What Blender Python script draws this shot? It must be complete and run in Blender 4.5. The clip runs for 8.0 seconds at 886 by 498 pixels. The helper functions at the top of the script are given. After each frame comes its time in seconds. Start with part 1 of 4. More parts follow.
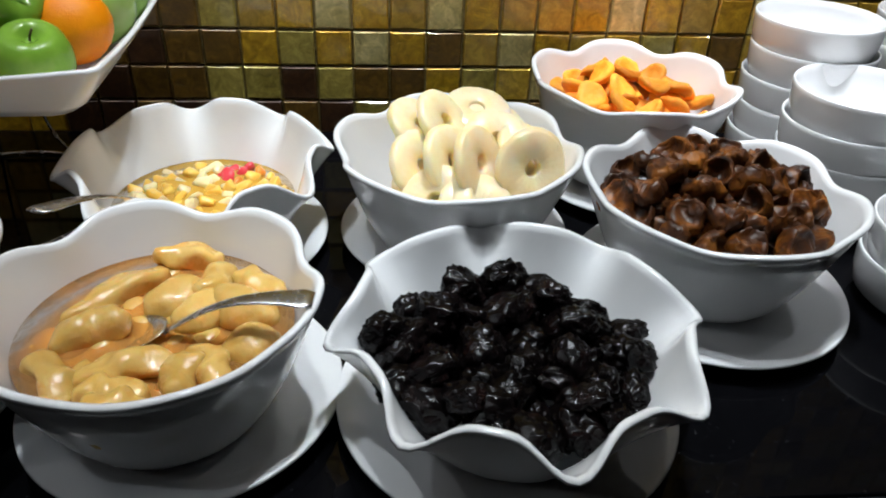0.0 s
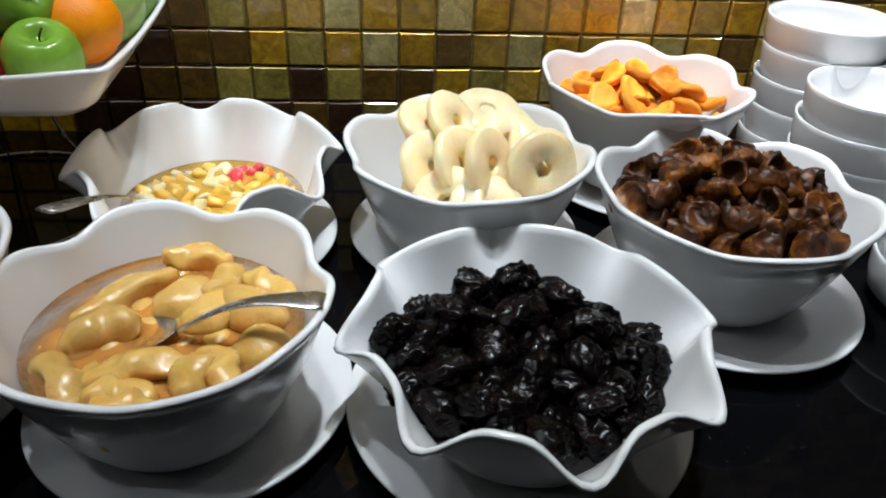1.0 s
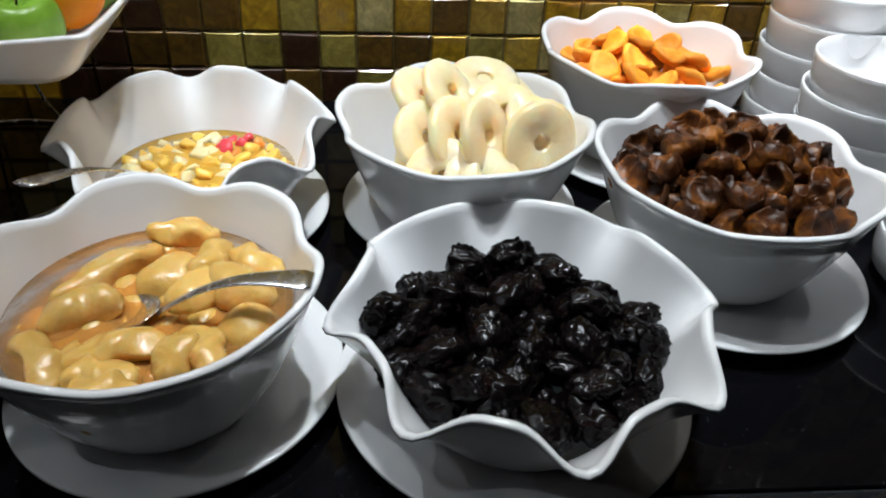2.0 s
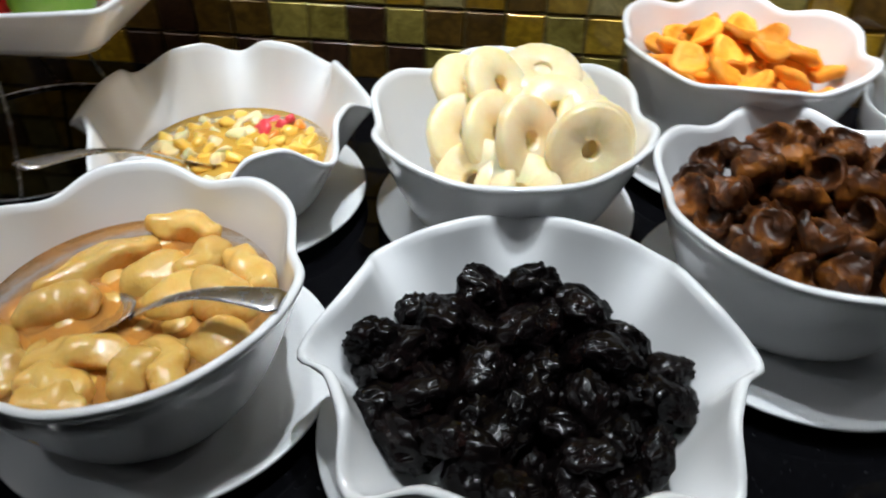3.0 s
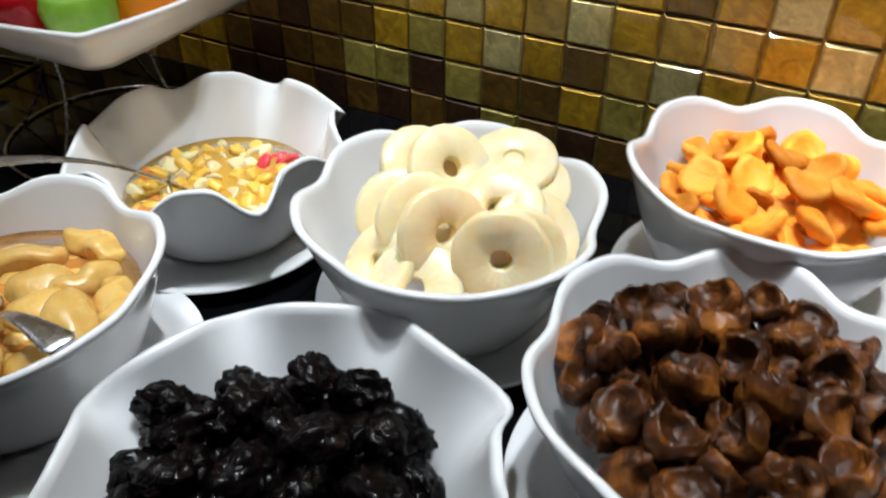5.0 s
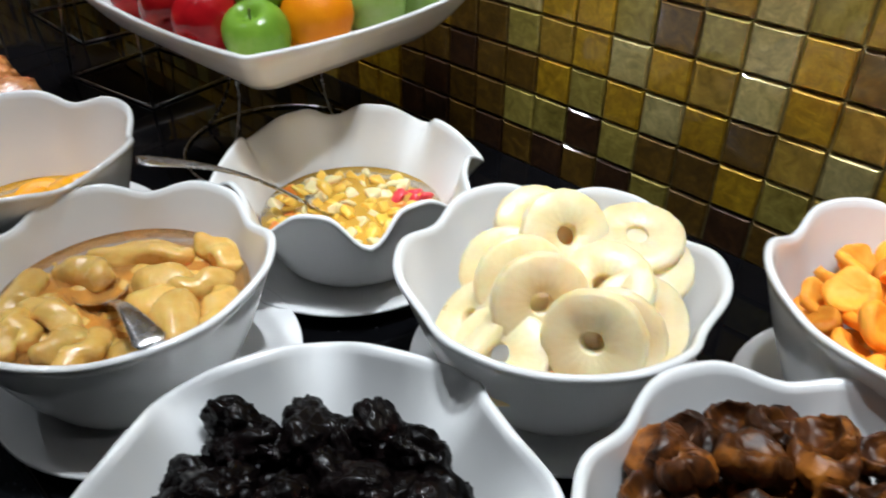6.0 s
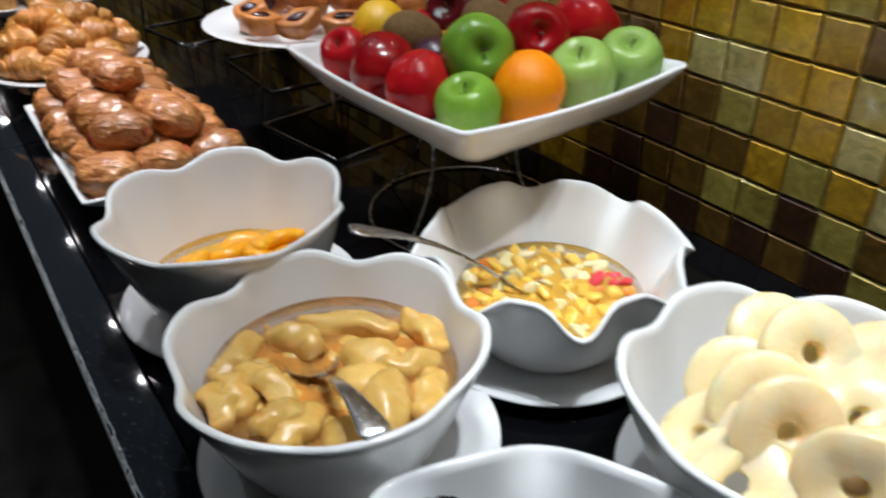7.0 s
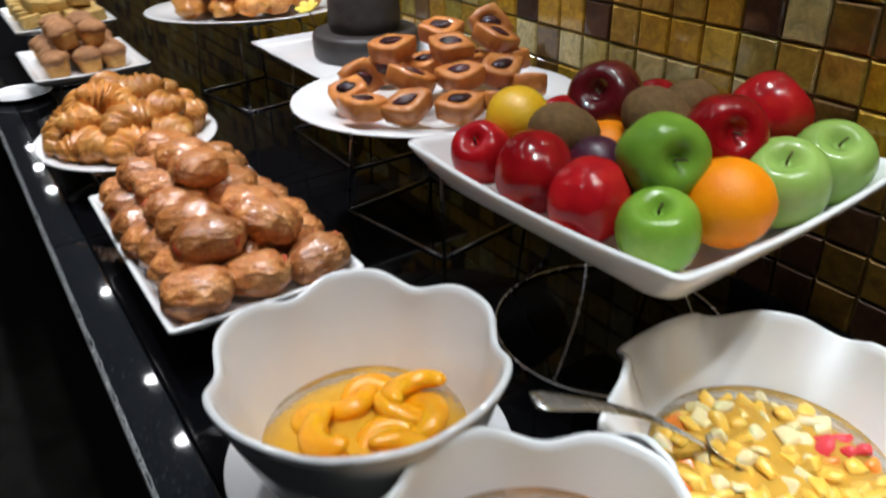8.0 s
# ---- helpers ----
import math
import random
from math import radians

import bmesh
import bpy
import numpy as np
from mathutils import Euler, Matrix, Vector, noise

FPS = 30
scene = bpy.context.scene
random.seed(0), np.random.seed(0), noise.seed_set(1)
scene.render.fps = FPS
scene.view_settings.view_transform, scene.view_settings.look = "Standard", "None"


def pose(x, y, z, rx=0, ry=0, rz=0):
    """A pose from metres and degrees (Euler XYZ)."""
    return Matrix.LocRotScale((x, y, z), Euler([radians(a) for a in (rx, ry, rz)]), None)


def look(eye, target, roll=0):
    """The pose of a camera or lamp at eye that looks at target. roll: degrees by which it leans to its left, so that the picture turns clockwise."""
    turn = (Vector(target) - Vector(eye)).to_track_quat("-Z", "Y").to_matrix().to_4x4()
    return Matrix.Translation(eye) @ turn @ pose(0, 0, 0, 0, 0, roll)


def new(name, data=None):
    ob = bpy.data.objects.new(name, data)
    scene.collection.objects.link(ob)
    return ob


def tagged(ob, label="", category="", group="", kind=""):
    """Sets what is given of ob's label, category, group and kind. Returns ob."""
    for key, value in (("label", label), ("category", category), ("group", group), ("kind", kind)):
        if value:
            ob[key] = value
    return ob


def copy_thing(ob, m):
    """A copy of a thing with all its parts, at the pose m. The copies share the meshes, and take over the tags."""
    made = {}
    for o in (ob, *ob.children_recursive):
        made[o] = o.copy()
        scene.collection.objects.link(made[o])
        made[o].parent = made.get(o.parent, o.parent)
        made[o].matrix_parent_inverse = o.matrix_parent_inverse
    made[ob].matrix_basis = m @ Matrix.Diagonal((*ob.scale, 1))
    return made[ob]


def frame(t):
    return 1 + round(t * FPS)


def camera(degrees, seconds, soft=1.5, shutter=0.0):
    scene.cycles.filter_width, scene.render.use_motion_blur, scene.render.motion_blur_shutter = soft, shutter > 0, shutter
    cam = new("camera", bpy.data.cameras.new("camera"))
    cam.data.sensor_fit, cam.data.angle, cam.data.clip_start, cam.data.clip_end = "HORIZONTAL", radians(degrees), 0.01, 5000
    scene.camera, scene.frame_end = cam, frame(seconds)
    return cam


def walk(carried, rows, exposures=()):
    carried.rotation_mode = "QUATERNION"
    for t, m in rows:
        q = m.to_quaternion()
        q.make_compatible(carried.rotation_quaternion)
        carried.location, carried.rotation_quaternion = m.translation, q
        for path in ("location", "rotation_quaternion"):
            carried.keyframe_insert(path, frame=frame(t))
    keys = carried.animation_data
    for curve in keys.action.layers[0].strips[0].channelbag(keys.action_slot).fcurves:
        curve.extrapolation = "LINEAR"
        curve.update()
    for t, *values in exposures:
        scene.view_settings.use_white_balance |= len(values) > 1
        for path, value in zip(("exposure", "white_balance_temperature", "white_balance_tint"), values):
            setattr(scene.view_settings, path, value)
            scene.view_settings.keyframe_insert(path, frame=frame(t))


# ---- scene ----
cam = camera(61.4, 8.0, soft=1.9, shutter=0.45)
PATH = [
    (0, (0.083, -0.963, 0.394), (0.247, 0.699, -0.706), 2.5),
    (0.5, (0.082, -0.963, 0.392), (0.245, 0.695, -0.715), 2.4),
    (1, (0.078, -0.958, 0.39), (0.23, 0.709, -0.705), 2.5),
    (1.5, (0.083, -0.959, 0.386), (0.242, 0.696, -0.725), 2.5),
    (1.7, (0.083, -0.956, 0.386), (0.242, 0.689, -0.74), 2.7),
    (2.8, (0.13, -0.87, 0.386), (0.138, 0.677, -0.882), 1.8),
    (3, (0.164, -0.86, 0.383), (0.002, 0.686, -0.875), 0.8),
    (3.5, (0.307, -0.838, 0.38), (-0.103, 0.614, -0.934), 2.6),
    (4, (0.383, -0.834, 0.385), (-0.218, 0.575, -0.902), 0.4),
    (4.5, (0.388, -0.798, 0.391), (-0.283, 0.569, -0.906), -1.1),
    (4.7, (0.382, -0.766, 0.399), (-0.289, 0.636, -0.859), -0.3),
    (5.8, (0.426, -0.668, 0.402), (-0.703, 0.523, -0.741), 0.7),
    (6, (0.421, -0.67, 0.405), (-0.739, 0.493, -0.737), 0.5),
    (6.5, (0.382, -0.69, 0.414), (-0.917, 0.385, -0.662), 0.3),
    (7, (0.337, -0.704, 0.424), (-1.065, 0.259, -0.628), -0.5),
    (7.5, (0.247, -0.7, 0.422), (-1.274, 0.114, -0.589), -2.2),
    (8, (0.12, -0.713, 0.437), (-1.345, 0.232, -0.542), -1.7),
]
walk(cam, [(t, look(eye, target, roll)) for t, eye, target, roll in PATH])

# ---- levels: the worktop is 0.045 m under the origin, the wall stands at y = 0 ----
TOP, FLOOR, CEIL = -0.045, -0.945, 1.75
EDGE = -0.68
X0, X1, YB = -7.6, 2.6, -4.2

# ---- world and lamps ----
world = bpy.data.worlds.new("world")
scene.world = world
world.use_nodes = True
world.node_tree.nodes["Background"].inputs[0].default_value = (0.9, 0.95, 1.0, 1)
world.node_tree.nodes["Background"].inputs[1].default_value = 0.002


def downlight_or_fill(x, y, watts, size, cone, tint=(1.0, 0.985, 0.95), aim=None):
    data = bpy.data.lights.new("downlight_or_fill", "SPOT")
    data.energy, data.color, data.shadow_soft_size = watts, tint, size
    data.spot_size, data.spot_blend = radians(cone), 0.7
    ob = new("downlight_or_fill", data)
    ob.matrix_world = look((x, y, CEIL - 0.03), aim or (x + 0.01, y, TOP))
    return ob


COOL, NEUTRAL, WARM = (0.78, 0.91, 1.0), (0.86, 0.94, 1.0), (0.93, 0.945, 1.0)
# x, y, watts, cone, tint
# Row at x <= -2.54 shows in the worktop; most others are added fill.
LAMPS = [(0.25, -0.18, 92, 40, NEUTRAL), (0.1, -0.42, 36, 52, NEUTRAL), (-1.1, -0.6, 92, 58, WARM), (-1.25, -0.17, 36, 62, WARM), (1.25, -0.2, 26, 60, NEUTRAL), (-2.54, -0.36, 105, 66, WARM), (-0.45, -0.3, 40, 48, NEUTRAL), (0.62, -0.05, 95, 28, WARM),
         (-0.6, -1.05, 5, 84, COOL), (-1.9, -1.3, 30, 84, NEUTRAL), (-3.04, -0.36, 90, 66, WARM), (-4.01, -0.36, 90, 66, WARM), (-4.9, -0.36, 90, 66, WARM), (-5.76, -0.38, 90, 66, WARM), (-6.31, -0.39, 60, 66, WARM), (-6.82, -0.375, 60, 66, WARM)]
for lx, ly, watts, cone, tint in LAMPS:
    downlight_or_fill(lx, ly, watts, 0.03, cone, tint)


# ---- materials ----
def tree(name):
    m = bpy.data.materials.new(name)
    m.use_nodes = True
    nt = m.node_tree
    return m, nt, nt.nodes["Principled BSDF"]


def node(nt, kind, **values):
    n = nt.nodes.new(kind)
    for key, value in values.items():
        if key in n.inputs:
            n.inputs[key].default_value = value
    return n


def grain(nt, scale, detail=4.0, rough=0.55, coords="Object"):
    tc = nt.nodes.new("ShaderNodeTexCoord")
    n = node(nt, "ShaderNodeTexNoise", Scale=scale, Detail=detail, Roughness=rough)
    nt.links.new(tc.outputs[coords], n.inputs["Vector"])
    return n.outputs["Fac"]


def ramp(nt, fac, stops):
    r = nt.nodes.new("ShaderNodeValToRGB")
    els = r.color_ramp.elements
    while len(els) < len(stops):
        els.new(0.5)
    for e, (pos, col) in zip(els, stops):
        e.position, e.color = pos, (*col, 1)
    nt.links.new(fac, r.inputs[0])
    return r.outputs[0]


def bump(nt, bsdf, fac, strength, distance):
    b = node(nt, "ShaderNodeBump", Strength=strength, Distance=distance)
    nt.links.new(fac, b.inputs["Height"])
    nt.links.new(b.outputs[0], bsdf.inputs["Normal"])


def mix(nt, fac, a, b, how="MIX"):
    n = nt.nodes.new("ShaderNodeMix")
    n.data_type, n.blend_type = "RGBA", how
    for sock, v in ((n.inputs[0], fac), (n.inputs[6], a), (n.inputs[7], b)):
        if isinstance(v, (int, float)):
            sock.default_value = v
        elif isinstance(v, tuple):
            sock.default_value = (*v, 1)
        else:
            nt.links.new(v, sock)
    return n.outputs[2]


def surface(name, stops, scale=30.0, rough=0.4, metal=0.0, fine=0.0, fine_scale=200.0, sss=0.0, coat=0.0, vary=0.0, rough_var=0.0, detail=4.0, ior=1.5, radius=(0.01, 0.006, 0.003)):
    """A grainy surface: colour from noise at one scale, relief from another, and a shade of its own for every piece."""
    m, nt, b = tree(name)
    fac = grain(nt, scale, detail)
    col = ramp(nt, fac, stops)
    if vary:
        info = nt.nodes.new("ShaderNodeObjectInfo")
        hsv = node(nt, "ShaderNodeHueSaturation")
        mr = node(nt, "ShaderNodeMapRange")
        mr.inputs["To Min"].default_value, mr.inputs["To Max"].default_value = 1 - vary, 1 + vary
        nt.links.new(info.outputs["Random"], mr.inputs["Value"])
        nt.links.new(mr.outputs[0], hsv.inputs["Value"])
        nt.links.new(col, hsv.inputs["Color"])
        col = hsv.outputs[0]
    nt.links.new(col, b.inputs["Base Color"])
    b.inputs["Roughness"].default_value, b.inputs["Metallic"].default_value = rough, metal
    b.inputs["IOR"].default_value = ior
    if rough_var:
        mr = node(nt, "ShaderNodeMapRange")
        mr.inputs["To Min"].default_value, mr.inputs["To Max"].default_value = max(rough - rough_var, 0.02), rough + rough_var
        nt.links.new(grain(nt, scale * 2.3), mr.inputs["Value"])
        nt.links.new(mr.outputs[0], b.inputs["Roughness"])
    if sss:
        b.inputs["Subsurface Weight"].default_value = sss
        b.inputs["Subsurface Radius"].default_value = radius
        b.inputs["Subsurface Scale"].default_value = 1.0
    if coat:
        b.inputs["Coat Weight"].default_value, b.inputs["Coat Roughness"].default_value = coat, 0.08
    if fine:
        bump(nt, b, grain(nt, fine_scale, 5.0), fine, 0.002)
    return m


PORCELAIN = surface("porcelain", [(0.3, (0.78, 0.79, 0.8)), (0.7, (0.83, 0.83, 0.83))], scale=9, rough=0.16, rough_var=0.05, coat=0.4, fine=0.03, fine_scale=25)
GRANITE = surface("black_granite", [(0.35, (0.002, 0.002, 0.0025)), (0.66, (0.004, 0.004, 0.005)), (0.8, (0.03, 0.031, 0.033))], scale=260, rough=0.05, rough_var=0.03, detail=6, ior=1.27)
GRANITE_EDGE = surface("granite_edge", [(0.3, (0.006, 0.007, 0.009)), (0.62, (0.013, 0.015, 0.018)), (0.8, (0.06, 0.063, 0.068))], scale=240, rough=0.035, rough_var=0.02, detail=6)
CHROME = surface("polished_steel", [(0.3, (0.62, 0.62, 0.63)), (0.7, (0.7, 0.7, 0.7))], scale=60, rough=0.26, metal=1.0, rough_var=0.08)
BLACK_WIRE = surface("dark_wire", [(0.3, (0.3, 0.3, 0.31)), (0.7, (0.42, 0.42, 0.42))], scale=60, rough=0.3, metal=1.0, rough_var=0.1)
# Grout coloured bright gold to paint in the glints of top-lit tile edges.
GROUT_GLINT = surface("glint_gold_grout", [(0.3, (0.2, 0.15, 0.06)), (0.7, (0.5, 0.4, 0.18))], scale=80, rough=0.3, metal=0.5, fine=0.5)
DARK_PANEL = surface("dark_wood_panel", [(0.3, (0.012, 0.01, 0.009)), (0.7, (0.03, 0.024, 0.02))], scale=14, rough=0.35, rough_var=0.1, fine=0.1)
FLOOR_MAT = surface("dark_polished_stone", [(0.3, (0.004, 0.004, 0.0035)), (0.7, (0.012, 0.011, 0.01))], scale=12, rough=0.22, rough_var=0.1)
PLASTER = surface("warm_plaster", [(0.3, (0.02, 0.017, 0.014)), (0.7, (0.03, 0.026, 0.021))], scale=6, rough=0.9, fine=0.2)


def glow(name, colour, strength):
    m, nt, b = tree(name)
    b.inputs["Emission Color"].default_value, b.inputs["Emission Strength"].default_value = (*colour, 1), strength
    b.inputs["Base Color"].default_value = (0.8, 0.8, 0.8, 1)
    return m


LAMP_FACE = glow("lamp_face", (0.97, 0.97, 1.0), 75)


def foil(name, low, high, metal=0.3):
    """Glass over crumpled metal foil: mottled colour, veins and a glossy coat."""
    m, nt, b = tree(name)
    info = nt.nodes.new("ShaderNodeObjectInfo")
    tc = nt.nodes.new("ShaderNodeTexCoord")
    geo = nt.nodes.new("ShaderNodeNewGeometry")
    add = nt.nodes.new("ShaderNodeVectorMath")
    nt.links.new(geo.outputs["Position"], add.inputs[0])
    nt.links.new(info.outputs["Random"], add.inputs[1])
    n1 = node(nt, "ShaderNodeTexNoise", Scale=55.0, Detail=6.0, Roughness=0.65, Distortion=1.2)
    n2 = node(nt, "ShaderNodeTexNoise", Scale=14.0, Detail=2.0)
    for n in (n1, n2):
        nt.links.new(add.outputs[0], n.inputs["Vector"])
    col = ramp(nt, n1.outputs["Fac"], [(0.3, tuple(0.4 * c for c in low)), (0.46, low), (0.7, tuple(1.2 * c for c in high))])
    col = mix(nt, 0.35, col, ramp(nt, n2.outputs["Fac"], [(0.35, low), (0.65, high)]))
    crack = node(nt, "ShaderNodeTexVoronoi", Scale=38.0)
    crack.feature = "DISTANCE_TO_EDGE"
    warp = mix(nt, 0.12, add.outputs[0], n1.outputs["Color"])
    nt.links.new(warp, crack.inputs["Vector"])
    col = mix(nt, ramp(nt, crack.outputs["Distance"], [(0.0, (0.45, 0.45, 0.45)), (0.035, (0.0, 0.0, 0.0))]), col, tuple(0.3 * c for c in low))
    nt.links.new(col, b.inputs["Base Color"])
    b.inputs["Metallic"].default_value, b.inputs["Roughness"].default_value = metal, 0.38
    b.inputs["Coat Weight"].default_value, b.inputs["Coat Roughness"].default_value = 1.0, 0.06
    bump(nt, b, n1.outputs["Fac"], 0.6, 0.002)
    return m


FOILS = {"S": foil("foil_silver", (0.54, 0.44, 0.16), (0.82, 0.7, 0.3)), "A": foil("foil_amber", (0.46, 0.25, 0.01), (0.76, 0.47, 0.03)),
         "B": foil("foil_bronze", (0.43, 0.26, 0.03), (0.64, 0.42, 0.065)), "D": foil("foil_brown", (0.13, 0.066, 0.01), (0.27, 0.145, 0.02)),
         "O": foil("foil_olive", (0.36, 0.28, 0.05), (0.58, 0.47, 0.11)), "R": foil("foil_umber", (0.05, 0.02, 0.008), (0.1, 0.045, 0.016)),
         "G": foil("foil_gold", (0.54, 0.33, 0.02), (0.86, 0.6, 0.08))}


# ---- mesh helpers ----
def mesh_of(bm, name, smooth=True):
    bmesh.ops.recalc_face_normals(bm, faces=bm.faces)
    me = bpy.data.meshes.new(name)
    bm.to_mesh(me)
    bm.free()
    for p in me.polygons:
        p.use_smooth = smooth
    return me


def put(name, bm, material, m=None, smooth=True, label="", category="", group="", kind=""):
    me = mesh_of(bm, name, smooth)
    me.materials.append(material)
    ob = new(name, me)
    ob.matrix_world = m or Matrix()
    return tagged(ob, label, category, group, kind)


def part(name, bm, material, parent, label="", smooth=True):
    ob = put(name, bm, material, None, smooth, label)
    ob.parent = parent
    return ob


def box(x0, x1, y0, y1, z0, z1, bevel=0.0, segments=2):
    bm = bmesh.new()
    bmesh.ops.create_cube(bm, size=1)
    bmesh.ops.transform(bm, matrix=Matrix.LocRotScale(((x0 + x1) / 2, (y0 + y1) / 2, (z0 + z1) / 2), None, (x1 - x0, y1 - y0, z1 - z0)), verts=bm.verts)
    if bevel:
        bmesh.ops.bevel(bm, geom=bm.edges, offset=bevel, segments=segments, profile=0.5, affect="EDGES")
    return bm


def grid_mesh(rings, close_start=True, close_end=True):
    """A skin over rings of points, each ring closed."""
    bm = bmesh.new()
    rows = [[bm.verts.new(p) for p in ring] for ring in rings]
    n = len(rows[0])
    for a, b in zip(rows, rows[1:]):
        for i in range(n):
            bm.faces.new((a[i], a[(i + 1) % n], b[(i + 1) % n], b[i]))
    if close_start:
        bm.faces.new(rows[0][::-1])
    if close_end:
        bm.faces.new(rows[-1])
    return bm


def lathe(profile, n=64):
    """Turns a profile of (radius, height) round the z axis."""
    return grid_mesh([[(r * math.cos(2 * math.pi * i / n), r * math.sin(2 * math.pi * i / n), z) for i in range(n)] for r, z in profile])


def rod(points, radius, sides=8):
    """A round bar along a line of points."""
    pts = [Vector(p) for p in points]
    rings = []
    for i, p in enumerate(pts):
        d = (pts[min(i + 1, len(pts) - 1)] - pts[max(i - 1, 0)]).normalized()
        u = d.orthogonal().normalized() if abs(d.z) < 0.95 else d.cross(Vector((0, 1, 0))).normalized()
        v = d.cross(u)
        if rings:
            u = (last - d * last.dot(d)).normalized()
            v = d.cross(u)
        last = u
        rings.append([p + radius * (math.cos(2 * math.pi * k / sides) * u + math.sin(2 * math.pi * k / sides) * v) for k in range(sides)])
    return grid_mesh(rings)


def ring_points(radius, z, n=48, a0=0.0, a1=360.0):
    return [(radius * math.cos(radians(a0 + (a1 - a0) * i / n)), radius * math.sin(radians(a0 + (a1 - a0) * i / n)), z) for i in range(n + 1)]


# ---- structure ----
put("floor", box(X0, X1, YB, 0.0, FLOOR - 0.1, FLOOR), FLOOR_MAT, smooth=False, label="dark polished stone floor of the restaurant", category="floor", kind="structure")
put("ceiling", box(X0, X1, YB, 0.0, CEIL, CEIL + 0.1), PLASTER, smooth=False, label="plain warm plaster ceiling with downlights", category="ceiling", kind="structure")
put("wall_south", box(X0, X1, YB - 0.15, YB, FLOOR, CEIL), DARK_PANEL, smooth=False, label="dark panelled wall opposite the buffet", category="wall", kind="structure")
put("wall_east", box(X1, X1 + 0.15, YB, 0.0, FLOOR, CEIL), DARK_PANEL, smooth=False, label="dark panelled end wall", category="wall", kind="structure")
put("wall_west", box(X0 - 0.15, X0, YB, 0.0, FLOOR, CEIL), DARK_PANEL, smooth=False, label="dark panelled end wall", category="wall", kind="structure")
wall = put("wall_north", box(X0, X1, 0.006, 0.2, FLOOR, CEIL), GROUT_GLINT, smooth=False, label="wall clad with gold and bronze glass mosaic tiles", category="wall", kind="structure")

# buffet counter: slabs with open joints, a lighter front strip and a dark cabinet front
counter = tagged(new("buffet_counter"), "long polished black granite buffet counter", "counter", kind="structure")
JOINTS = [X0 + 0.02, -6.2, -4.9, -3.4, -2.1, -0.92, 0.62, X1 - 0.02]
for a, b in zip(JOINTS, JOINTS[1:]):
    part("slab", box(a + 0.0008, b - 0.0008, -0.6305, -0.001, TOP - 0.03, TOP, 0.0012), GRANITE, counter, smooth=False)
    part("front_strip", box(a + 0.0008, b - 0.0008, EDGE, -0.6315, TOP - 0.04, TOP, 0.0035, 3), GRANITE_EDGE, counter, "slate grey granite edge strip", smooth=False)
part("cabinet_front", box(X0 + 0.02, X1 - 0.02, -0.62, -0.02, FLOOR, TOP - 0.031), DARK_PANEL, counter)

# the worn, chipped arris along the strip, painted pale for light on its bevel
WORN_LIT = surface("chipped_granite_lit", [(0.35, (0.05, 0.055, 0.06)), (0.6, (0.3, 0.31, 0.31)), (0.8, (0.6, 0.6, 0.58))], scale=320, rough=0.5, fine=0.8, fine_scale=400)
bm, rows = bmesh.new(), []
for i in range(640):
    x = -2.4 + 0.005 * i
    chip = 0.0016 + 0.0022 * max(0.0, noise.noise(Vector((x * 45, 3.0, 0)))) + 0.0014 * max(0.0, noise.noise(Vector((x * 190, 7.0, 0))))
    rows.append([bm.verts.new((x, EDGE - 0.0006, TOP - 0.004 - chip)), bm.verts.new((x, EDGE - 0.0006 + 0.4 * chip, TOP - 0.0012)), bm.verts.new((x, EDGE + 0.0025 + chip, TOP + 0.0005))])
for a, b in zip(rows, rows[1:]):
    for k in range(2):
        bm.faces.new((a[k], b[k], b[k + 1], a[k + 1]))
part("chipped_edge", bm, WORN_LIT, counter, "chipped granite edge, coloured pale where its bevel catches light", smooth=False)

# recessed downlights: a row mirrored in the worktop, plus added ones at the fill spots
down = tagged(new("downlight"), "round recessed ceiling downlight with a bright lamp, some added as fill", "downlight", "ceiling downlights")
part("trim_ring", lathe([(0.034, -0.002), (0.05, -0.002), (0.052, 0.004), (0.034, 0.004)], 32), CHROME, down)
part("lamp", lathe([(0.0005, -0.011), (0.015, -0.010), (0.027, -0.007), (0.034, -0.0025)], 32), LAMP_FACE, down)
for k, (lx, ly, _, _, _) in enumerate(LAMPS):
    if k == 0:
        down.matrix_basis = pose(lx, ly, CEIL - 0.006)
    else:
        copy_thing(down, pose(lx, ly, CEIL - 0.006))


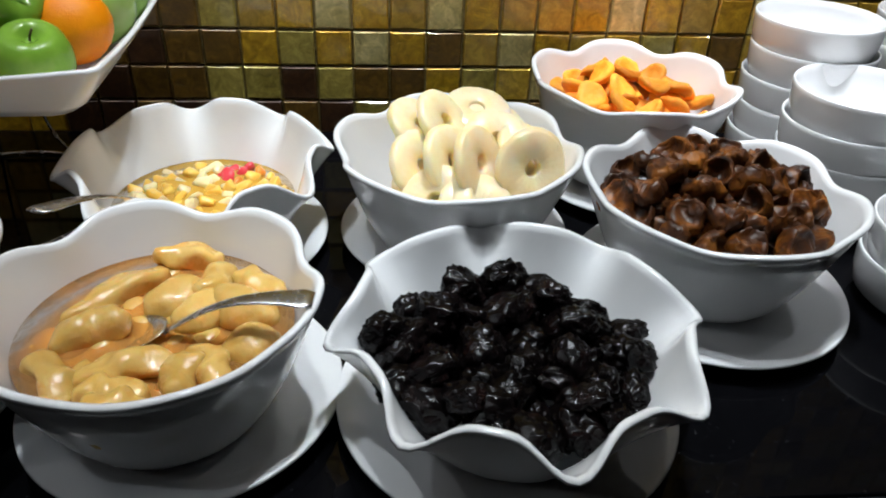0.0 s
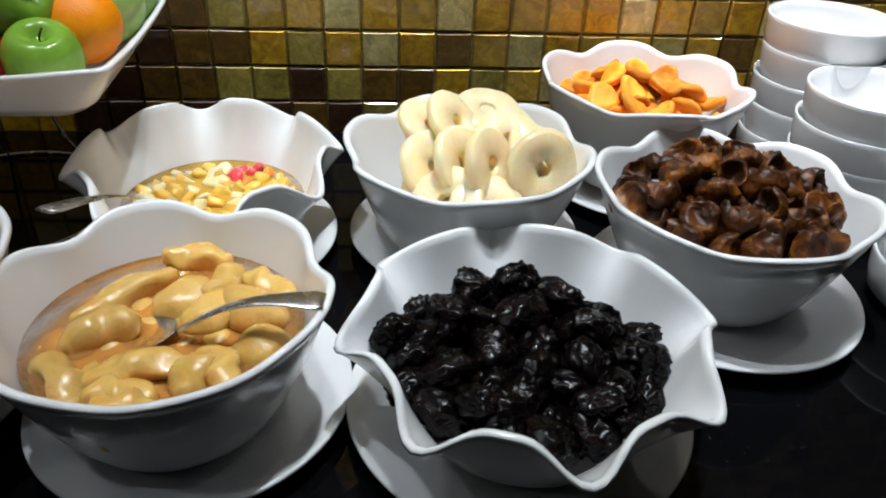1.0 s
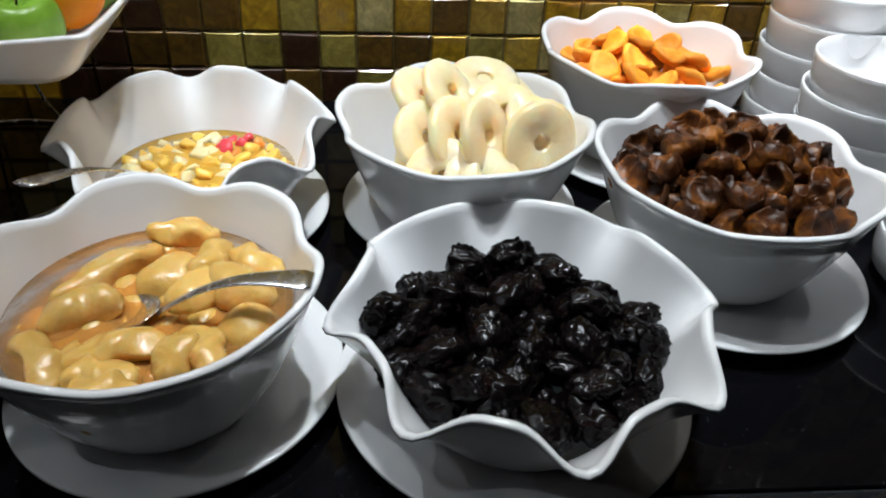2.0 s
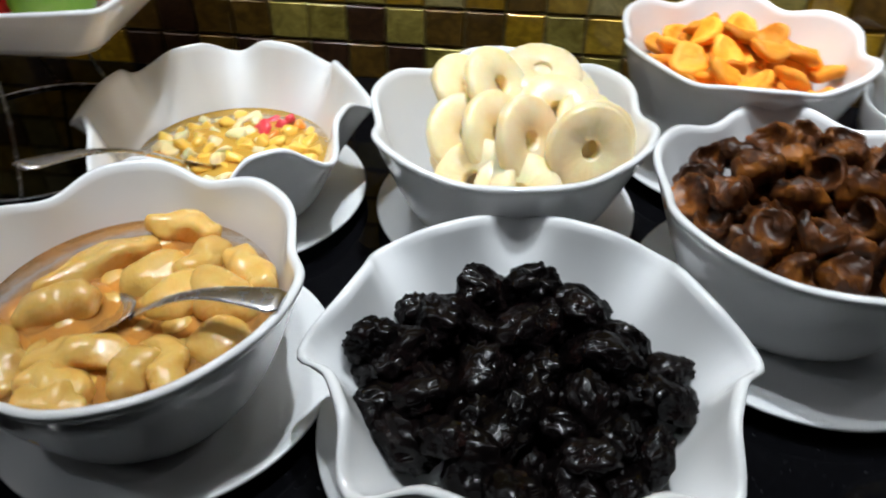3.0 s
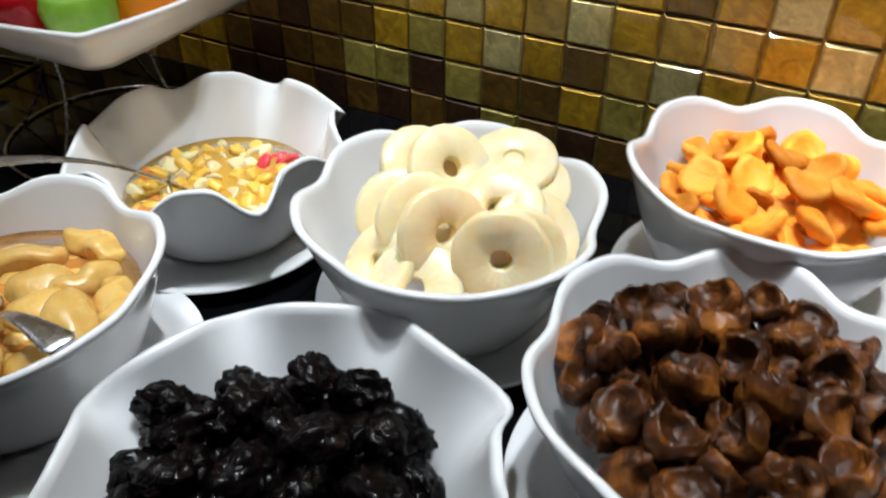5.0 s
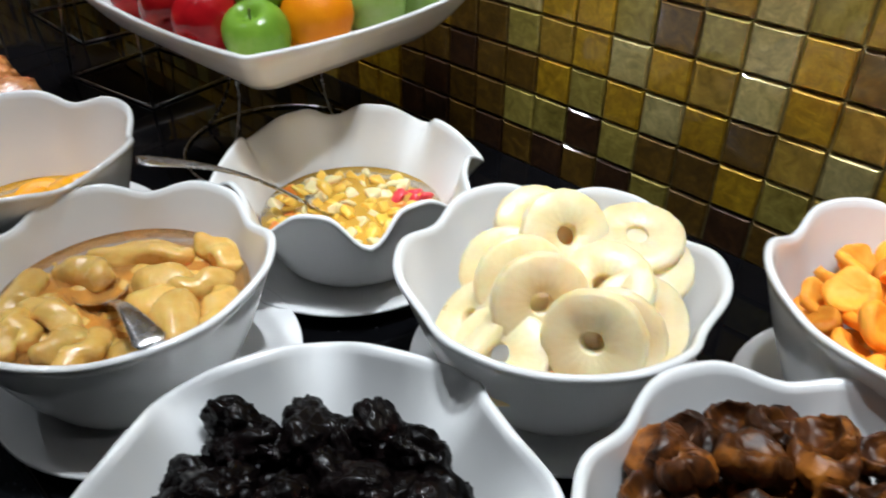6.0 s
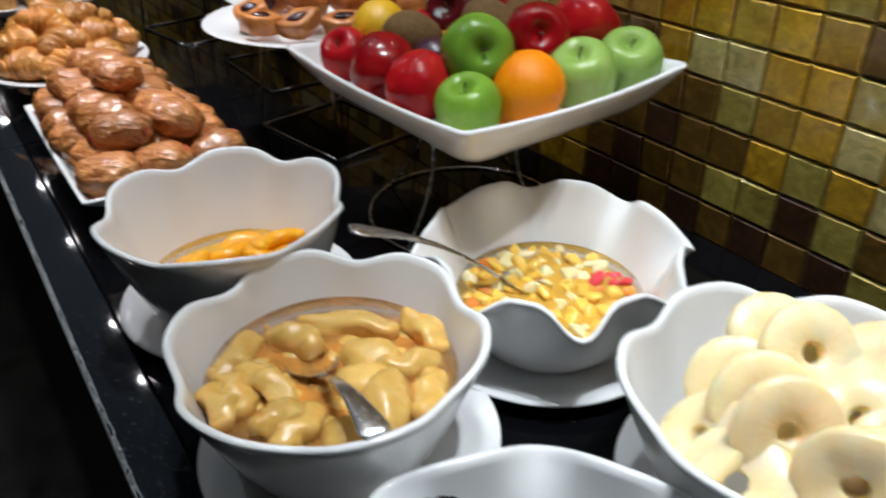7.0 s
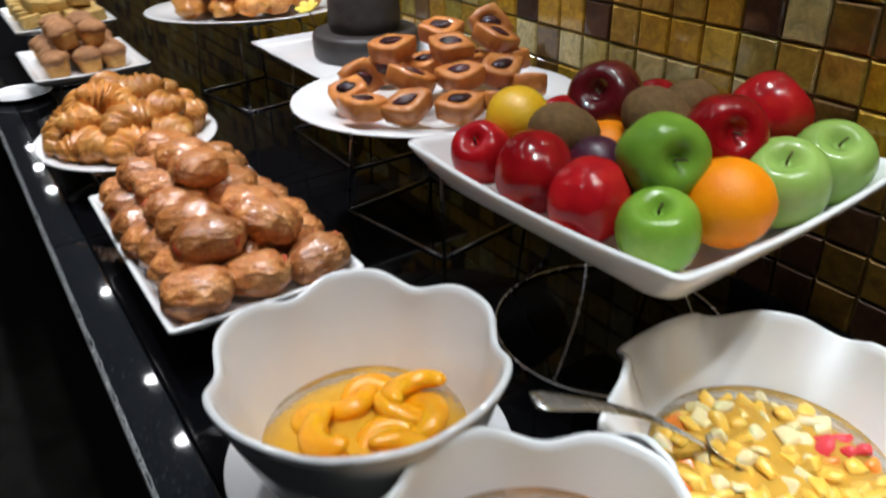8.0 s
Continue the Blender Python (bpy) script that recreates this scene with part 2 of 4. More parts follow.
# ---- porcelain ----
def bowl_mesh(kind, n=120):
    """A thrown bowl with a wavy rim: 'petal' has six rounded petals, 'wave' a cloth-like rim of eight folds."""
    if kind == "petal":
        lobes, R, a, b, H, c, d, base, power = 6, 0.1225, 0.0050, -0.0012, 0.112, 0.0048, -0.0010, 0.066, 0.62
    else:
        lobes, R, a, b, H, c, d, base, power = 8, 0.1322, 0.0100, 0.0022, 0.093, -0.0095, -0.0024, 0.078, 0.85
    t, rings = 0.0026, []
    angles = [2 * math.pi * i / n for i in range(n)]

    def rim(th):
        return R + a * math.cos(lobes * th) + b * math.cos(2 * lobes * th), H + c * math.cos(lobes * th) + d * math.cos(2 * lobes * th)

    def ring(s, off, dz=0.0):
        out = []
        for th in angles:
            r1, z1 = rim(th)
            k = s ** 2.2
            r = base + (R - base) * s ** power + (r1 - R) * k
            z = z1 * s * k + H * s * (1 - k) + dz
            out.append(((r + off) * math.cos(th), (r + off) * math.sin(th), z))
        return out

    rings.append([(0.055 * math.cos(th), 0.055 * math.sin(th), 0.003) for th in angles])
    rings.append([(0.058 * math.cos(th), 0.058 * math.sin(th), 0.0) for th in angles])
    rings.append([((base - 0.004) * math.cos(th), (base - 0.004) * math.sin(th), 0.0) for th in angles])
    steps = 14
    for i in range(1, steps + 1):
        rings.append(ring(i / steps * 0.985 + 0.005, 0.0))
    rings.append(ring(1.0, 0.0016))
    rings.append(ring(1.0, 0.0010, 0.0026))
    rings.append(ring(1.0, -0.0018, 0.0036))
    rings.append(ring(1.0, -0.0046, 0.0024))
    for i in range(steps, 0, -1):
        rings.append(ring(max(i / steps * 0.97, 0.09), -2 * t if i < steps else -2.1 * t))
    rings.append([((base - 0.02) * math.cos(th), (base - 0.02) * math.sin(th), 0.0085) for th in angles])
    rings.append([(0.01 * math.cos(th), 0.01 * math.sin(th), 0.008) for th in angles])
    return grid_mesh(rings)


def plate_mesh(r):
    return lathe([(0.4 * r, 0.0012), (0.56 * r, 0.0), (0.6 * r, 0.0015), (0.8 * r, 0.008), (0.985 * r, 0.0155), (r, 0.0168), (r - 0.0006, 0.0185), (0.985 * r, 0.0192),
                  (0.8 * r, 0.0122), (0.62 * r, 0.0058), (0.5 * r, 0.0048), (0.01, 0.0046)], 96)


PETAL, WAVE = (mesh_of(bowl_mesh(k), k + "_bowl") for k in ("petal", "wave"))
SAUCER = mesh_of(plate_mesh(0.13), "saucer")
for me in (PETAL, WAVE, SAUCER):
    me.materials.append(PORCELAIN)
WIDE = {"fig": 1.016, "pineapple": 0.99, "apricot": 0.976, "pear": 0.966, "peach": 0.941, "prune": 0.997, "salad": 0.931}
TALL = {"fig": 0.962, "pineapple": 0.974, "apricot": 1.105, "pear": 0.983, "peach": 1.107, "prune": 0.946, "salad": 1.068}
# food held, rim, centre and turn
BOWLS = {"pear": ("petal", -0.081, -0.523, -9.8), "pineapple": ("petal", 0.16, -0.283, 41.0), "fig": ("petal", 0.4, -0.37, 34.1), "apricot": ("petal", 0.383, -0.131, 26.8),
         "peach": ("petal", -0.307, -0.518, 34.8), "prune": ("wave", 0.185, -0.536, 5.1), "salad": ("wave", -0.097, -0.2805, 13.6)}
HELD = {"pear": "stewed pear pieces", "pineapple": "pineapple rings", "fig": "dried figs", "apricot": "dried apricots", "peach": "peach slices in syrup", "prune": "prunes", "salad": "diced fruit salad"}
# centre and radius of the plate under each bowl
PLATE = {"pear": (-0.072, -0.516, 0.123), "pineapple": (0.161, -0.278, 0.121), "fig": (0.402, -0.384, 0.132), "apricot": (0.391, -0.147, 0.126), "peach": (-0.322, -0.509, 0.124), "prune": (0.181, -0.534, 0.135),
         "salad": (-0.099, -0.285, 0.126)}
BASE = TOP + 0.0055
for food, (kind, bx, by, turn) in BOWLS.items():
    ob = new("serving_bowl", PETAL if kind == "petal" else WAVE)
    ob.matrix_world = pose(bx, by, BASE, 0, 0, turn) @ Matrix.Diagonal((WIDE.get(food, 1.0), WIDE.get(food, 1.0), TALL.get(food, 1.0), 1))
    rim = "six-petalled rim" if kind == "petal" else "wavy folded rim"
    tagged(ob, f"white porcelain bowl with {rim} holding {HELD[food]}", "bowl", "fruit bowls on the counter")
    sx, sy, radius = PLATE[food]
    ob = new("under_plate", SAUCER)
    ob.matrix_world = pose(sx, sy, TOP + 0.0004) @ Matrix.Diagonal((radius / 0.13, radius / 0.13, 1, 1))
    tagged(ob, f"round white porcelain plate under the bowl of {HELD[food]}", "plate", "plates under the bowls")


def small_bowl_mesh():
    return lathe([(0.034, 0.002), (0.04, 0.0), (0.046, 0.0), (0.06, 0.006), (0.0685, 0.014), (0.0725, 0.03), (0.0742, 0.05), (0.0745, 0.0545), (0.0735, 0.0558), (0.072, 0.0548),
                  (0.0705, 0.046), (0.067, 0.022), (0.056, 0.0115), (0.036, 0.008), (0.001, 0.0075)], 80)


SMALL = mesh_of(small_bowl_mesh(), "small_bowl")
SMALL.materials.append(PORCELAIN)
STACKS = [(0.612, -0.1, 5), (0.6, -0.24, 4), (0.775, -0.09, 5), (0.622, -0.41, 2)]
for sx, sy, count in STACKS:
    for k in range(count):
        ob = new("small_bowl", SMALL)
        ob.matrix_world = pose(sx + 0.0015 * math.sin(3 * k + sx * 9), sy + 0.0015 * math.cos(5 * k), TOP + 0.0004 + 0.0355 * k, 0, 0, 40 * k)
        tagged(ob, "small round white porcelain dessert bowl in a stack", "bowl", "stacked dessert bowls")


def dish_mesh(lx, ly, h, flare, corner, lift=0.0, t=0.005):
    """A rectangular dish with sloping sides, rounded corners and upswept corner tips."""
    def outline(hx, hy, r, z, tip):
        pts = []
        for cx, cy, a0 in ((1, 1, 0), (-1, 1, 90), (-1, -1, 180), (1, -1, 270)):
            for i in range(9):
                a = radians(a0 + 90 * i / 8)
                pts.append((cx * (hx - r) + r * math.cos(a), cy * (hy - r) + r * math.sin(a), z + tip))
            nx, ny, na = ((-1, 1, 90), (-1, -1, 180), (1, -1, 270), (1, 1, 0))[(a0 // 90)]
            p, q = Vector(pts[-1]), Vector((nx * (hx - r) + r * math.cos(radians(na)), ny * (hy - r) + r * math.sin(radians(na)), z + tip))
            for i in range(1, 12):
                w = i / 12
                s = p.lerp(q, w)
                pts.append((s.x, s.y, z + tip * (2 * w - 1) ** 2))
        return pts

    rings = []
    for s, tip in ((0.0, 0.0), (0.25, 0.1), (0.5, 0.3), (0.75, 0.6), (1.0, 1.0)):
        k = s ** 0.8
        rings.append(outline(lx / 2 - flare * (1 - k), ly / 2 - flare * (1 - k), corner + 0.012 * (1 - k), h * s, lift * tip))
    rings.append(outline(lx / 2, ly / 2, corner, h + t * 0.6, lift))
    rings.append(outline(lx / 2 - t, ly / 2 - t, corner, h + t * 0.6, lift))
    for s, tip in ((0.95, 0.9), (0.7, 0.55), (0.45, 0.25), (0.2, 0.05)):
        k = s ** 0.8
        rings.append(outline(lx / 2 - flare * (1 - k) - 1.3 * t, ly / 2 - flare * (1 - k) - 1.3 * t, corner + 0.012 * (1 - k), max(h * s, t), lift * tip))
    rings.append(outline(lx / 2 - flare - 3 * t, ly / 2 - flare - 3 * t, corner + 0.012, t, 0))
    return grid_mesh(rings)


def oval_plate(rx, ry, h=0.018):
    bm = plate_mesh(0.13)
    bmesh.ops.transform(bm, matrix=Matrix.Diagonal((rx / 0.13, ry / 0.13, h / 0.0192, 1)), verts=bm.verts)
    return bm


FRUIT_Z = 0.109
put("fruit_tray", dish_mesh(0.342, 0.318, 0.046, 0.042, 0.012, 0.008), PORCELAIN, pose(-0.3285, -0.195, FRUIT_Z, 0, 0, 2.5), label="deep rectangular white porcelain dish heaped with whole fruit", category="dish")
put("roll_tray", dish_mesh(0.385, 0.215, 0.014, 0.018, 0.006, 0.003), PORCELAIN, pose(-0.713, -0.509, 0.001, 0, 0, 0), label="rectangular white porcelain tray piled with glazed pastry rolls", category="tray")
put("croissant_plate", oval_plate(0.162, 0.14), PORCELAIN, pose(-1.13, -0.512, 0.002), label="round white plate heaped with croissants", category="plate")
put("tart_plate", oval_plate(0.19, 0.16), PORCELAIN, pose(-0.68, -0.2, 0.12, 0, 0, 60), label="oval white plate heaped with jam pastries", category="plate")
put("muffin_tray", dish_mesh(0.28, 0.22, 0.012, 0.016, 0.006, 0.003), PORCELAIN, pose(-1.63, -0.485, 0.018), label="rectangular white tray piled with small muffins", category="tray")
put("cake_tray", dish_mesh(0.34, 0.24, 0.012, 0.016, 0.006), PORCELAIN, pose(-1.03, -0.14, 0.10), label="rectangular white tray under a dark two-tiered cake", category="tray")
put("pastry_plate", oval_plate(0.2, 0.15), PORCELAIN, pose(-1.4, -0.19, 0.12, 0, 0, 60), label="oval white plate of small golden pastries", category="plate")
put("cake_slice_tray", dish_mesh(0.34, 0.22, 0.012, 0.016, 0.006), PORCELAIN, pose(-2.0, -0.47, 0.05), label="rectangular white tray of yellow cake slices", category="tray")
put("side_plate", oval_plate(0.062, 0.062, 0.012), PORCELAIN, pose(-1.7, -0.612, TOP + 0.001), label="small white plate for serving tongs", category="plate")


# ---- food materials ----
def dried(name, stops, scale, crease, rough, gloss, sss=0.0, depth=0.0022):
    """Shrunken fruit skin: blotched colour, a net of sharp creases and a shade of its own for every piece."""
    m, nt, b = tree(name)
    tc, info = nt.nodes.new("ShaderNodeTexCoord"), nt.nodes.new("ShaderNodeObjectInfo")
    add = nt.nodes.new("ShaderNodeVectorMath")
    nt.links.new(tc.outputs["Object"], add.inputs[0])
    nt.links.new(info.outputs["Random"], add.inputs[1])
    blot = node(nt, "ShaderNodeTexNoise", Scale=scale, Detail=5.0, Roughness=0.62, Distortion=0.4)
    nt.links.new(add.outputs[0], blot.inputs["Vector"])
    hsv, mr = node(nt, "ShaderNodeHueSaturation"), node(nt, "ShaderNodeMapRange")
    mr.inputs["To Min"].default_value, mr.inputs["To Max"].default_value = 0.55, 1.5
    nt.links.new(info.outputs["Random"], mr.inputs["Value"])
    nt.links.new(mr.outputs[0], hsv.inputs["Value"])
    nt.links.new(ramp(nt, blot.outputs["Fac"], stops), hsv.inputs["Color"])
    nt.links.new(hsv.outputs[0], b.inputs["Base Color"])
    warp = node(nt, "ShaderNodeTexNoise", Scale=crease * 0.4, Detail=2.0)
    nt.links.new(add.outputs[0], warp.inputs["Vector"])
    net = node(nt, "ShaderNodeTexNoise", Scale=crease, Detail=3.0, Roughness=0.55, Distortion=1.6)
    net.noise_type = "RIDGED_MULTIFRACTAL"
    nt.links.new(mix(nt, 0.05, add.outputs[0], warp.outputs["Color"]), net.inputs["Vector"])
    bump(nt, b, net.outputs["Fac"], 0.75, depth)
    b.inputs["Roughness"].default_value, b.inputs["IOR"].default_value = rough, gloss
    if sss:
        b.inputs["Subsurface Weight"].default_value, b.inputs["Subsurface Radius"].default_value = sss, (0.008, 0.004, 0.0015)
        b.inputs["Subsurface Scale"].default_value = 1.0
    return m


PRUNE = dried("prune_skin", [(0.35, (0.0012, 0.0009, 0.001)), (0.6, (0.003, 0.0018, 0.0018)), (0.8, (0.014, 0.005, 0.004))], 70, 75, 0.24, 1.25)
FIG = dried("dried_fig_skin", [(0.34, (0.01, 0.0035, 0.0016)), (0.52, (0.075, 0.022, 0.0045)), (0.74, (0.34, 0.115, 0.015))], 40, 60, 0.42, 1.36, 0.08, 0.0028)
APRICOT = dried("dried_apricot", [(0.3, (0.66, 0.18, 0.008)), (0.5, (0.78, 0.29, 0.026)), (0.72, (0.83, 0.4, 0.07))], 38, 45, 0.55, 1.3, 0.25, 0.0014)
PINE = surface("pineapple_flesh", [(0.3, (0.93, 0.68, 0.36)), (0.55, (0.95, 0.76, 0.47)), (0.8, (0.96, 0.83, 0.58))], scale=45, rough=0.3, rough_var=0.08, fine=0.35, fine_scale=130, sss=0.6, vary=0.06, radius=(0.018, 0.013, 0.006))
PEAR = surface("stewed_pear", [(0.3, (0.6, 0.34, 0.07)), (0.5, (0.7, 0.45, 0.13)), (0.64, (0.68, 0.35, 0.085)), (0.78, (0.7, 0.24, 0.08))], scale=26, rough=0.25, rough_var=0.12, fine=1.0, fine_scale=60, sss=0.4, coat=0.25, vary=0.14)
PEACH = surface("peach_flesh", [(0.3, (0.85, 0.32, 0.003)), (0.6, (0.9, 0.43, 0.008)), (0.85, (0.85, 0.2, 0.01))], scale=34, rough=0.22, fine=0.2, fine_scale=150, sss=0.25, vary=0.08)
DICE = {"white": surface("pear_dice", [(0.3, (0.78, 0.62, 0.3)), (0.7, (0.86, 0.77, 0.5))], scale=60, rough=0.3, sss=0.4, vary=0.08),
        "yellow": surface("peach_dice", [(0.3, (0.82, 0.46, 0.05)), (0.7, (0.88, 0.6, 0.14))], scale=60, rough=0.3, sss=0.25, vary=0.1),
        "orange": surface("papaya_dice", [(0.3, (0.75, 0.2, 0.02)), (0.7, (0.8, 0.32, 0.05))], scale=60, rough=0.3, sss=0.25, vary=0.1),
        "cherry": surface("cherry_piece", [(0.3, (0.7, 0.03, 0.05)), (0.7, (0.85, 0.12, 0.14))], scale=60, rough=0.25, sss=0.2)}
APPLE_RED = surface("red_apple_skin", [(0.3, (0.2, 0.003, 0.006)), (0.55, (0.4, 0.008, 0.012)), (0.8, (0.55, 0.04, 0.02))], scale=22, rough=0.15, fine=0.05, vary=0.3, ior=1.42)
APPLE_DARK = surface("dark_apple_skin", [(0.3, (0.06, 0.004, 0.006)), (0.6, (0.12, 0.008, 0.012)), (0.8, (0.2, 0.03, 0.02))], scale=22, rough=0.2, coat=0.5, fine=0.05)
APPLE_GREEN = surface("green_apple_skin", [(0.3, (0.1, 0.22, 0.02)), (0.55, (0.17, 0.32, 0.035)), (0.8, (0.34, 0.46, 0.11))], scale=16, rough=0.18, fine=0.04, vary=0.22, ior=1.4)
APPLE_PALE = surface("pale_apple_skin", [(0.3, (0.2, 0.36, 0.06)), (0.55, (0.3, 0.46, 0.11)), (0.8, (0.48, 0.58, 0.24))], scale=16, rough=0.2, fine=0.04, ior=1.4)
ORANGE = surface("orange_peel", [(0.3, (0.88, 0.22, 0.0)), (0.7, (0.94, 0.31, 0.001))], scale=30, rough=0.45, fine=0.3, fine_scale=420, ior=1.38)
LEMON = surface("yellow_peel", [(0.3, (0.82, 0.45, 0.01)), (0.7, (0.88, 0.55, 0.03))], scale=30, rough=0.36, coat=0.2, fine=0.4, fine_scale=420, sss=0.08)
KIWI = surface("kiwi_skin", [(0.3, (0.11, 0.055, 0.014)), (0.7, (0.2, 0.11, 0.032))], scale=160, rough=0.8, fine=0.6, fine_scale=500)
PLUM = surface("plum_skin", [(0.3, (0.03, 0.008, 0.02)), (0.7, (0.09, 0.02, 0.05))], scale=40, rough=0.3, coat=0.3)
STEM = surface("stem", [(0.3, (0.05, 0.03, 0.012)), (0.7, (0.11, 0.07, 0.03))], scale=200, rough=0.8)


def laminated(name, dark, mid, light, scale, coat, rough, drawn=True):
    """Baked dough: streaky layers drawn round the piece, darker where it browned, with a brushed glaze."""
    m, nt, b = tree(name)
    tc = nt.nodes.new("ShaderNodeTexCoord")
    stretch = nt.nodes.new("ShaderNodeMapping")
    stretch.inputs["Scale"].default_value = (0.4, 1.0, 1.0) if drawn else (1.0, 0.4, 0.6)
    nt.links.new(tc.outputs["Object"], stretch.inputs["Vector"])
    wave = node(nt, "ShaderNodeTexNoise", Scale=scale * 6, Detail=4.0, Distortion=0.6)
    nt.links.new(stretch.outputs[0], wave.inputs["Vector"])
    base = ramp(nt, grain(nt, 42, 5.0), [(0.28, dark), (0.5, mid), (0.74, light)])
    col = mix(nt, 0.34, base, ramp(nt, wave.outputs["Fac"], [(0.35, dark), (0.65, light)]))
    info = nt.nodes.new("ShaderNodeObjectInfo")
    hsv, mr = node(nt, "ShaderNodeHueSaturation"), node(nt, "ShaderNodeMapRange")
    mr.inputs["To Min"].default_value, mr.inputs["To Max"].default_value = 0.75, 1.25
    nt.links.new(info.outputs["Random"], mr.inputs["Value"])
    nt.links.new(mr.outputs[0], hsv.inputs["Value"])
    nt.links.new(col, hsv.inputs["Color"])
    nt.links.new(hsv.outputs[0], b.inputs["Base Color"])
    b.inputs["Roughness"].default_value = rough
    b.inputs["Coat Weight"].default_value, b.inputs["Coat Roughness"].default_value = coat, 0.22
    height = mix(nt, 0.25, wave.outputs["Fac"], grain(nt, 150, 5.0))
    bump(nt, b, height, 1.0, 0.006)
    return m


GLAZED = laminated("glazed_pastry", (0.25, 0.052, 0.009), (0.53, 0.17, 0.036), (0.82, 0.42, 0.15), 34, 0.65, 0.34)
FILLING = surface("red_filling", [(0.3, (0.45, 0.05, 0.02)), (0.7, (0.62, 0.14, 0.07))], scale=90, rough=0.35, fine=0.4)
CRUST = laminated("golden_crust", (0.4, 0.11, 0.014), (0.68, 0.26, 0.042), (0.84, 0.46, 0.13), 30, 0.5, 0.34, False)
TART = surface("shortcrust", [(0.25, (0.38, 0.11, 0.022)), (0.55, (0.56, 0.2, 0.045)), (0.8, (0.7, 0.32, 0.09))], scale=60, rough=0.4, coat=0.25, fine=0.4, fine_scale=300, vary=0.18)
JAM = surface("dark_berry_jam", [(0.3, (0.012, 0.004, 0.008)), (0.7, (0.09, 0.02, 0.025))], scale=150, rough=0.2, fine=0.7, fine_scale=300, vary=0.6)
MUFFIN = surface("muffin_crumb", [(0.25, (0.5, 0.23, 0.055)), (0.6, (0.68, 0.36, 0.1)), (0.8, (0.76, 0.46, 0.16))], scale=80, rough=0.75, fine=0.7, fine_scale=240, vary=0.2)
MUFFIN_TOP = surface("muffin_top", [(0.25, (0.27, 0.11, 0.04)), (0.6, (0.4, 0.19, 0.08)), (0.8, (0.58, 0.36, 0.2))], scale=80, rough=0.7, fine=0.8, fine_scale=220, vary=0.2)
SPONGE = surface("yellow_sponge", [(0.3, (0.55, 0.33, 0.08)), (0.7, (0.72, 0.5, 0.18))], scale=110, rough=0.8, fine=0.7, fine_scale=300, vary=0.15)
CHOC = surface("dark_chocolate_icing", [(0.3, (0.028, 0.024, 0.024)), (0.7, (0.055, 0.047, 0.045))], scale=40, rough=0.5, fine=0.25, fine_scale=120)
YELLOW = surface("yellow_petal", [(0.3, (0.75, 0.6, 0.05)), (0.7, (0.85, 0.72, 0.15))], scale=60, rough=0.5)


def syrup(name, tint, cloud, murk):
    """A cloudy, glossy liquid: tinted light passes, some is scattered back, the face mirrors the lamps."""
    m = bpy.data.materials.new(name)
    m.use_nodes = True
    nt = m.node_tree
    nt.nodes.remove(nt.nodes["Principled BSDF"])
    clear, dull, gloss, fres, body, mx = (nt.nodes.new("ShaderNode" + k) for k in ("BsdfTransparent", "BsdfDiffuse", "BsdfGlossy", "Fresnel", "MixShader", "MixShader"))
    clear.inputs[0].default_value = (*tint, 1)
    nt.links.new(ramp(nt, grain(nt, 30, 3.0), [(0.3, tuple(0.85 * c for c in cloud)), (0.7, cloud)]), dull.inputs[0])
    body.inputs[0].default_value = murk
    nt.links.new(clear.outputs[0], body.inputs[1])
    nt.links.new(dull.outputs[0], body.inputs[2])
    gloss.inputs["Roughness"].default_value = 0.04
    fres.inputs["IOR"].default_value = 1.36
    b = node(nt, "ShaderNodeBump", Strength=0.4, Distance=0.003)
    nt.links.new(grain(nt, 45, 2.0), b.inputs["Height"])
    for n in (gloss, fres):
        nt.links.new(b.outputs[0], n.inputs["Normal"])
    nt.links.new(fres.outputs[0], mx.inputs[0])
    nt.links.new(body.outputs[0], mx.inputs[1])
    nt.links.new(gloss.outputs[0], mx.inputs[2])
    nt.links.new(mx.outputs[0], nt.nodes["Material Output"].inputs["Surface"])
    return m


PEAR_SYRUP = syrup("pear_syrup", (0.985, 0.74, 0.36), (0.84, 0.42, 0.12), 0.36)
PEACH_SYRUP = syrup("peach_syrup", (0.99, 0.78, 0.28), (0.98, 0.52, 0.045), 0.7)
SALAD_SYRUP = syrup("salad_syrup", (0.99, 0.84, 0.42), (0.92, 0.54, 0.09), 0.55)


# ---- food shapes ----
def blob(size, seed, lumps, wrinkles, freq=1.6, wfreq=5.0, sub=3, dimple=0.0):
    """A soft lump: an ellipsoid with broad unevenness, ridged wrinkles and, if asked, a pressed-in top."""
    bm = bmesh.new()
    bmesh.ops.create_icosphere(bm, subdivisions=sub, radius=1)
    off = Vector((seed * 7.3, seed * 3.1, seed * 5.7))
    for v in bm.verts:
        p = v.co.copy()
        k = 1 + lumps * noise.noise(p * freq + off)
        w = noise.noise(Vector((p.x * wfreq, p.y * wfreq, p.z * wfreq * 0.55)) + off)
        w2 = noise.noise(Vector((p.x * wfreq * 2.1, p.y * wfreq * 2.1, p.z * wfreq * 1.2)) + off * 1.7)
        k += wrinkles * (0.5 - 2 * abs(w)) + 0.45 * wrinkles * (0.4 - 2 * abs(w2))
        q = Vector((p.x * size[0], p.y * size[1], p.z * size[2])) * k
        if dimple:
            r = math.hypot(p.x, p.y)
            if p.z > 0:
                q.z -= dimple * size[2] * max(0.0, 1 - (r / 0.72) ** 2) * 1.7
                q.z += 0.25 * dimple * size[2] * math.exp(-((r - 0.8) / 0.14) ** 2)
        v.co = q
    return bm


